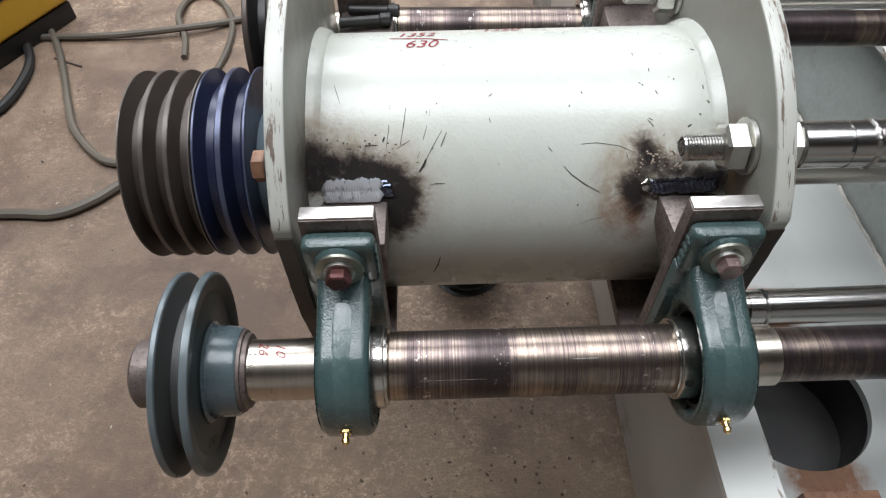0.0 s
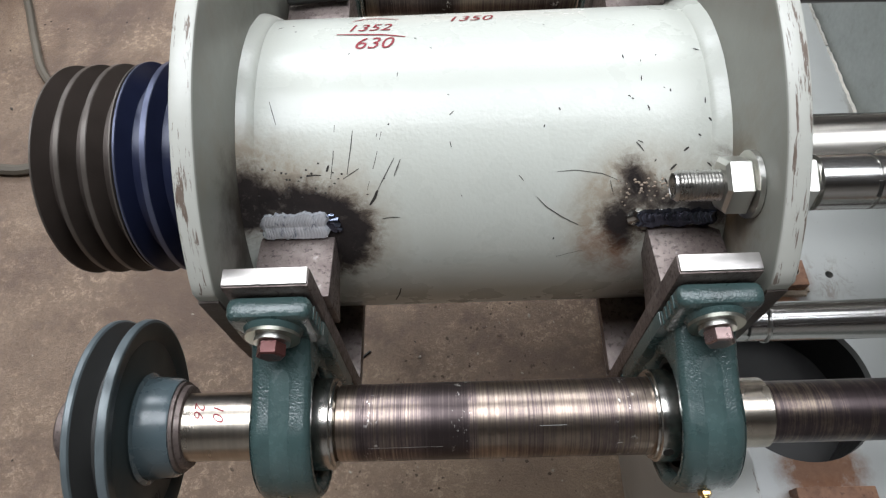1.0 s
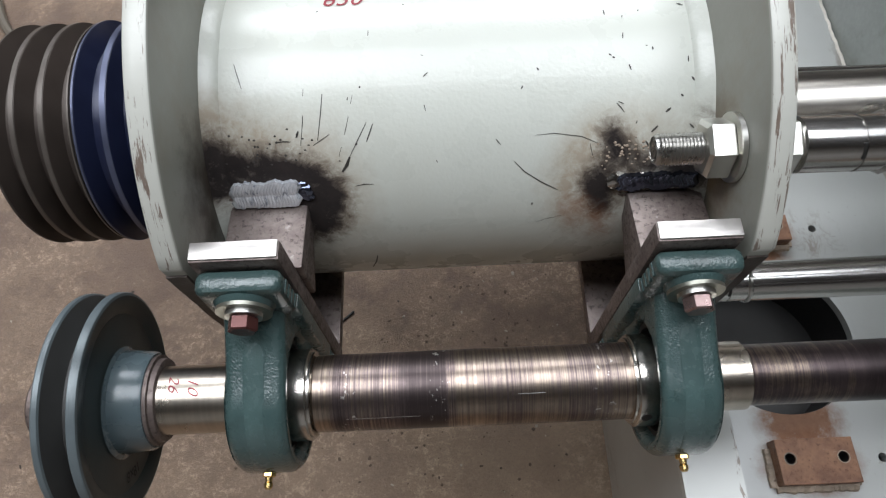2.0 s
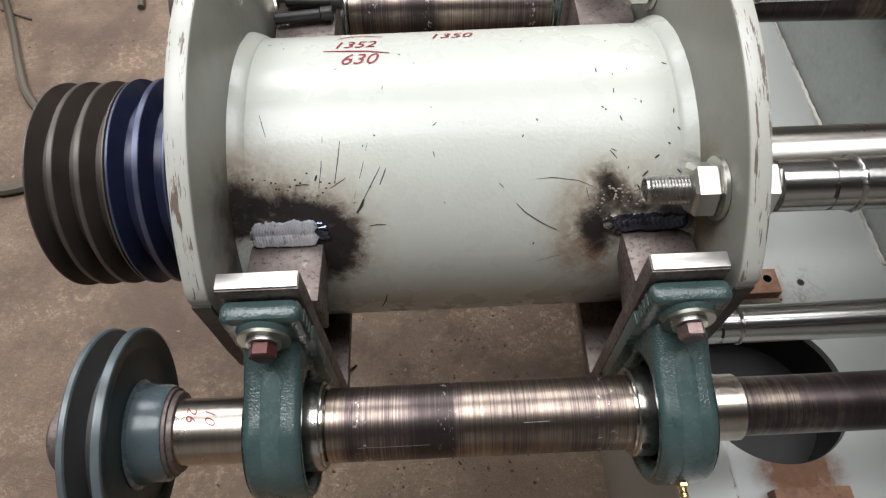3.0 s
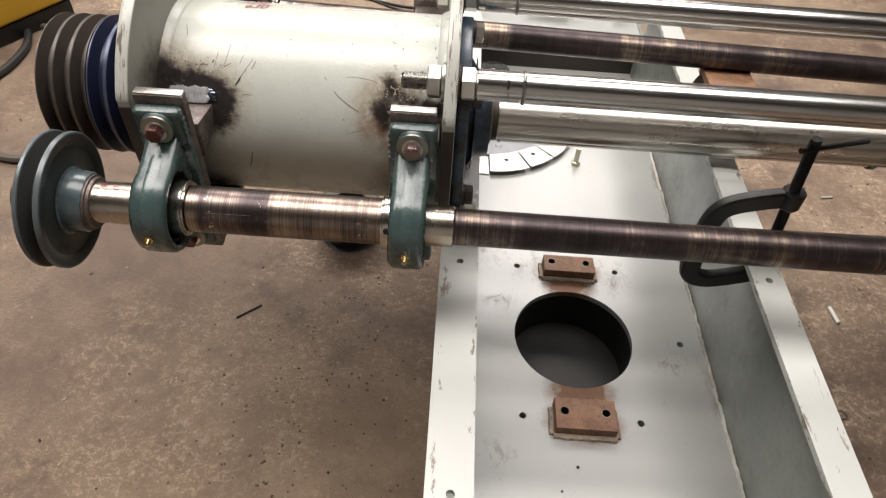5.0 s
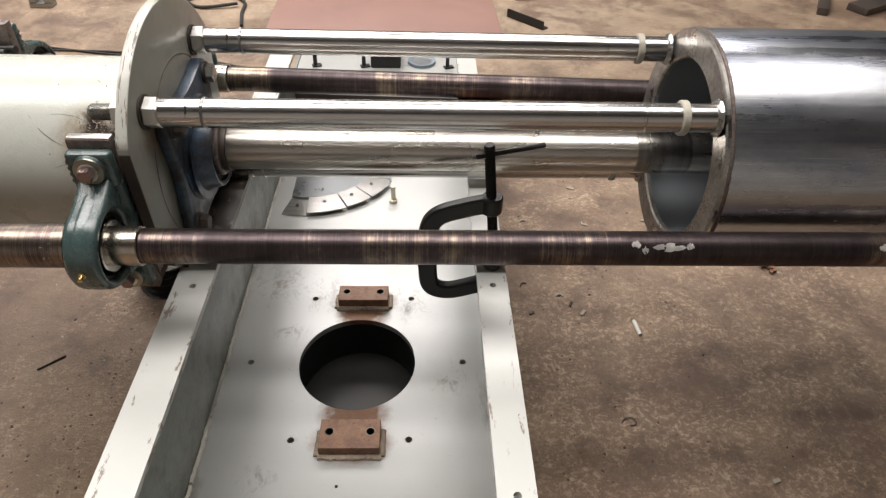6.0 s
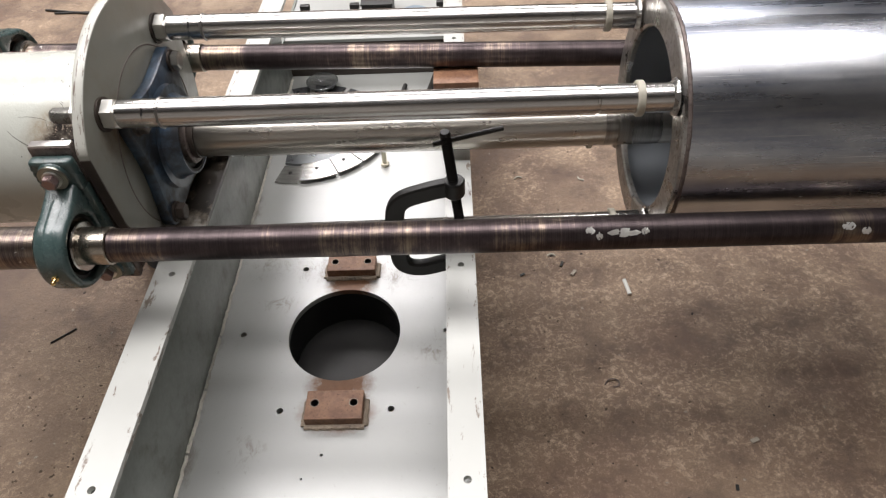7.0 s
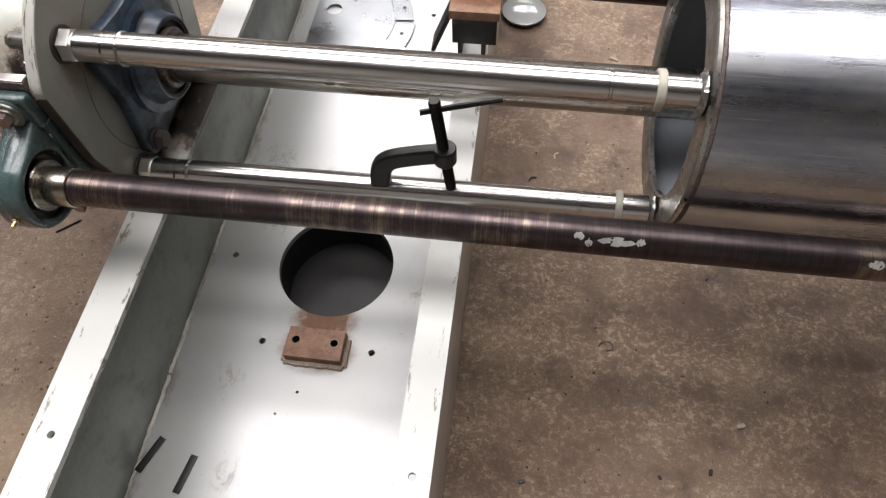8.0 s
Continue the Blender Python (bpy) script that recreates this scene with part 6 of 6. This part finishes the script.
part("dusty_face", turned(lathe([(0.0932, 0.047), (0.0945, 0.049), (0.0945, 0.068), (0.0932, 0.070)], 64), up(0.190, 1.04)), CABLE, spare, "dusty top face")
# small grey clamp beyond the drum, dark offcuts farther off
jaw = thing("beam_clip", (-0.94, 2.92, 0.0), "small bare steel clip lying on the floor", "clip")
part("jaw", box(-1.00, -0.90, 2.89, 2.95, 0.0005, 0.022, 0.004), DULL, jaw)
for x in (-0.985, -0.915):
    part("ear", box(x - 0.016, x + 0.016, 2.895, 2.945, 0.0225, 0.045, 0.005), DULL, jaw)
for x, y, a, w in ((2.90, 3.12, 62, 0.05), (3.16, 3.10, 30, 0.11)):
    chunk = thing("steel_offcut", (x, y, 0), "dark brown steel offcut on the far floor", "offcut", "offcuts on the far floor")
    part("body", turned(box(-0.16, 0.16, -w / 2, w / 2, 0.0005, 0.035, 0.004), pose(x, y, 0, 0, 0, a)), BROWN_IRON, chunk)

# chips, grit and swarf
rng = random.Random(11)
grit = {"pale": bmesh.new(), "dark": bmesh.new(), "brown": bmesh.new()}
for k in range(420):
    x, y = rng.uniform(-1.3, 2.6), rng.uniform(0.0, 3.2)
    if 0.40 < x < 1.0:
        continue
    s = rng.choice((0.0012, 0.0016, 0.002, 0.003))
    blob = bmesh.new()
    bmesh.ops.create_icosphere(blob, subdivisions=1, radius=1)
    for v in blob.verts:
        v.co *= rng.uniform(0.65, 1.3)
    join(grit["pale" if rng.random() < 0.4 else "dark"], turned(blob, Matrix.LocRotScale((x, y, s * 0.5), Euler((0, 0, rng.uniform(0, 3))), (s * rng.uniform(.8, 2.2), s, s * 0.6))))
for k in range(900):
    x, y = (rng.gauss(0.22, 0.16), rng.gauss(0.62, 0.30)) if k < 620 else (rng.gauss(1.25, 0.22), rng.gauss(0.9, 0.45))
    if 0.40 < x < 1.0:
        continue
    sz = rng.choice((0.0008, 0.0011, 0.0015, 0.0020, 0.0028))
    blob = bmesh.new()
    bmesh.ops.create_icosphere(blob, subdivisions=1, radius=1)
    for v in blob.verts:
        v.co *= rng.uniform(0.7, 1.25)
    join(grit["brown" if rng.random() < 0.86 else "pale"], turned(blob, Matrix.LocRotScale((x, y, sz * 0.4), Euler((0, 0, rng.uniform(0, 3))), (sz * rng.uniform(.8, 1.8), sz, sz * 0.6))))
single("brown_grit", grit["brown"], CRUMB, "brown crumbs of dirt on the floor", "grit", kind="stuff")
single("pale_grit", grit["pale"], PALE_GRIT, "pale chips of spatter and mortar on the floor", "grit", kind="stuff")
single("dark_grit", grit["dark"], CINDER, "dark metal crumbs on the floor", "grit", kind="stuff")
for x, y, a, ln, r, mat, what in ((0.0, 0.76, 41, 0.062, 0.0022, BLACK, "thin dark wire offcut on the floor"), (1.362, 0.866, 96, 0.048, 0.005, WHITE, "white stub lying on the floor"),
                                  (-0.9, 1.80, -25, 0.10, 0.003, RAW, "thin rusty wire offcut on the floor")):
    single("wire_offcut" if mat is not WHITE else "paper_stub", turned(rod(-ln / 2, ln / 2, r, (0, 0), r * 0.2, 10), pose(x, y, r, 0, 0, a)), mat, what, "offcut")

for x, y, a in ((1.13, 1.29, 20), (1.155, 1.10, 75), (1.31, 1.28, 140), (1.10, 1.02, 40), (1.19, 0.98, 5)):
    single("swarf_curl", turned(tube([(-0.011, 0, 0.002), (-0.004, 0.004, 0.0035), (0.004, 0.004, 0.0025), (0.010, -0.002, 0.002)], 0.0021, 6), pose(x, y, 0.0004, 0, 0, a)), CREAM if x > 1.12 else BLACK, "pale curl of shaving on the floor" if x > 1.12 else "dark curl of shaving on the floor", "shaving", "shavings on the floor")

rng = random.Random(21)
for k in range(9):
    m = pose(1.778 + rng.gauss(0, 0.016), 1.096 + rng.gauss(0, 0.012), 0.0042 + 0.003 * (k % 3), rng.uniform(-12, 12), rng.uniform(-12, 12), rng.uniform(0, 180))
    single("rust_scrap", turned(box(-0.011, 0.011, -0.005, 0.005, -0.0016, 0.0016, 0.0006, 1), m), RUST, "small rust-brown steel scrap in a heap on the floor", "scrap", "scraps in a heap")
single("wire_curl", tube([(1.262, 0.594, 0.002), (1.270, 0.604, 0.003), (1.282, 0.606, 0.005), (1.292, 0.600, 0.004), (1.290, 0.590, 0.002), (1.278, 0.588, 0.002)], 0.0016, 6), RAW, "thin curled wire lying on the floor", "wire")
for x, y, a, ln in ((1.11, 0.917, 30, 0.007), (1.213, 0.95, 70, 0.009), (1.12, 0.30, 15, 0.006), (1.475, 0.36, 80, 0.006)):
    single("iron_chip", turned(box(-ln, ln, -0.0032, 0.0032, 0.0003, 0.004, 0.0010, 1), pose(x, y, 0, 0, 0, a)), BLACK, "dark iron chip lying on the floor", "chip", "iron chips on the floor")
for x, y, a, ln in ((1.54, 0.457, 20, 0.009), (1.239, 0.919, 55, 0.010), (1.50, 1.30, 10, 0.018), (1.30, 1.46, -25, 0.012), (-0.275, 2.446, 35, 0.022)):
    single("pale_chip", turned(box(-ln, ln, -0.0045, 0.0045, 0.0003, 0.005, 0.0012, 1), pose(x, y, 0, 0, 0, a)), PALE_GRIT, "pale chip of wood lying on the floor", "chip", "pale chips on the floor")

# black bolts lying on the rear gusset
for y, x, a in ((0.925, 0.046, 6), (0.948, 0.056, -4)):
    ob = thing("black_bolt", (x, y, 0.652), "black oxide bolt lying on the rear gusset", "bolt", "bolts on the gusset")
    m = pose(x, y, 0.6605, 0, 0, a)
    part("shank", turned(rod(-0.028, 0.022, 0.0062, (0, 0), 0.001, 20), m), BLACK, ob)
    part("head", turned(lathe([(0.0222, 0), (0.0222, 0.0078), (0.034, 0.0078), (0.035, 0.0070), (0.035, 0)], 24), m), BLACK, ob)
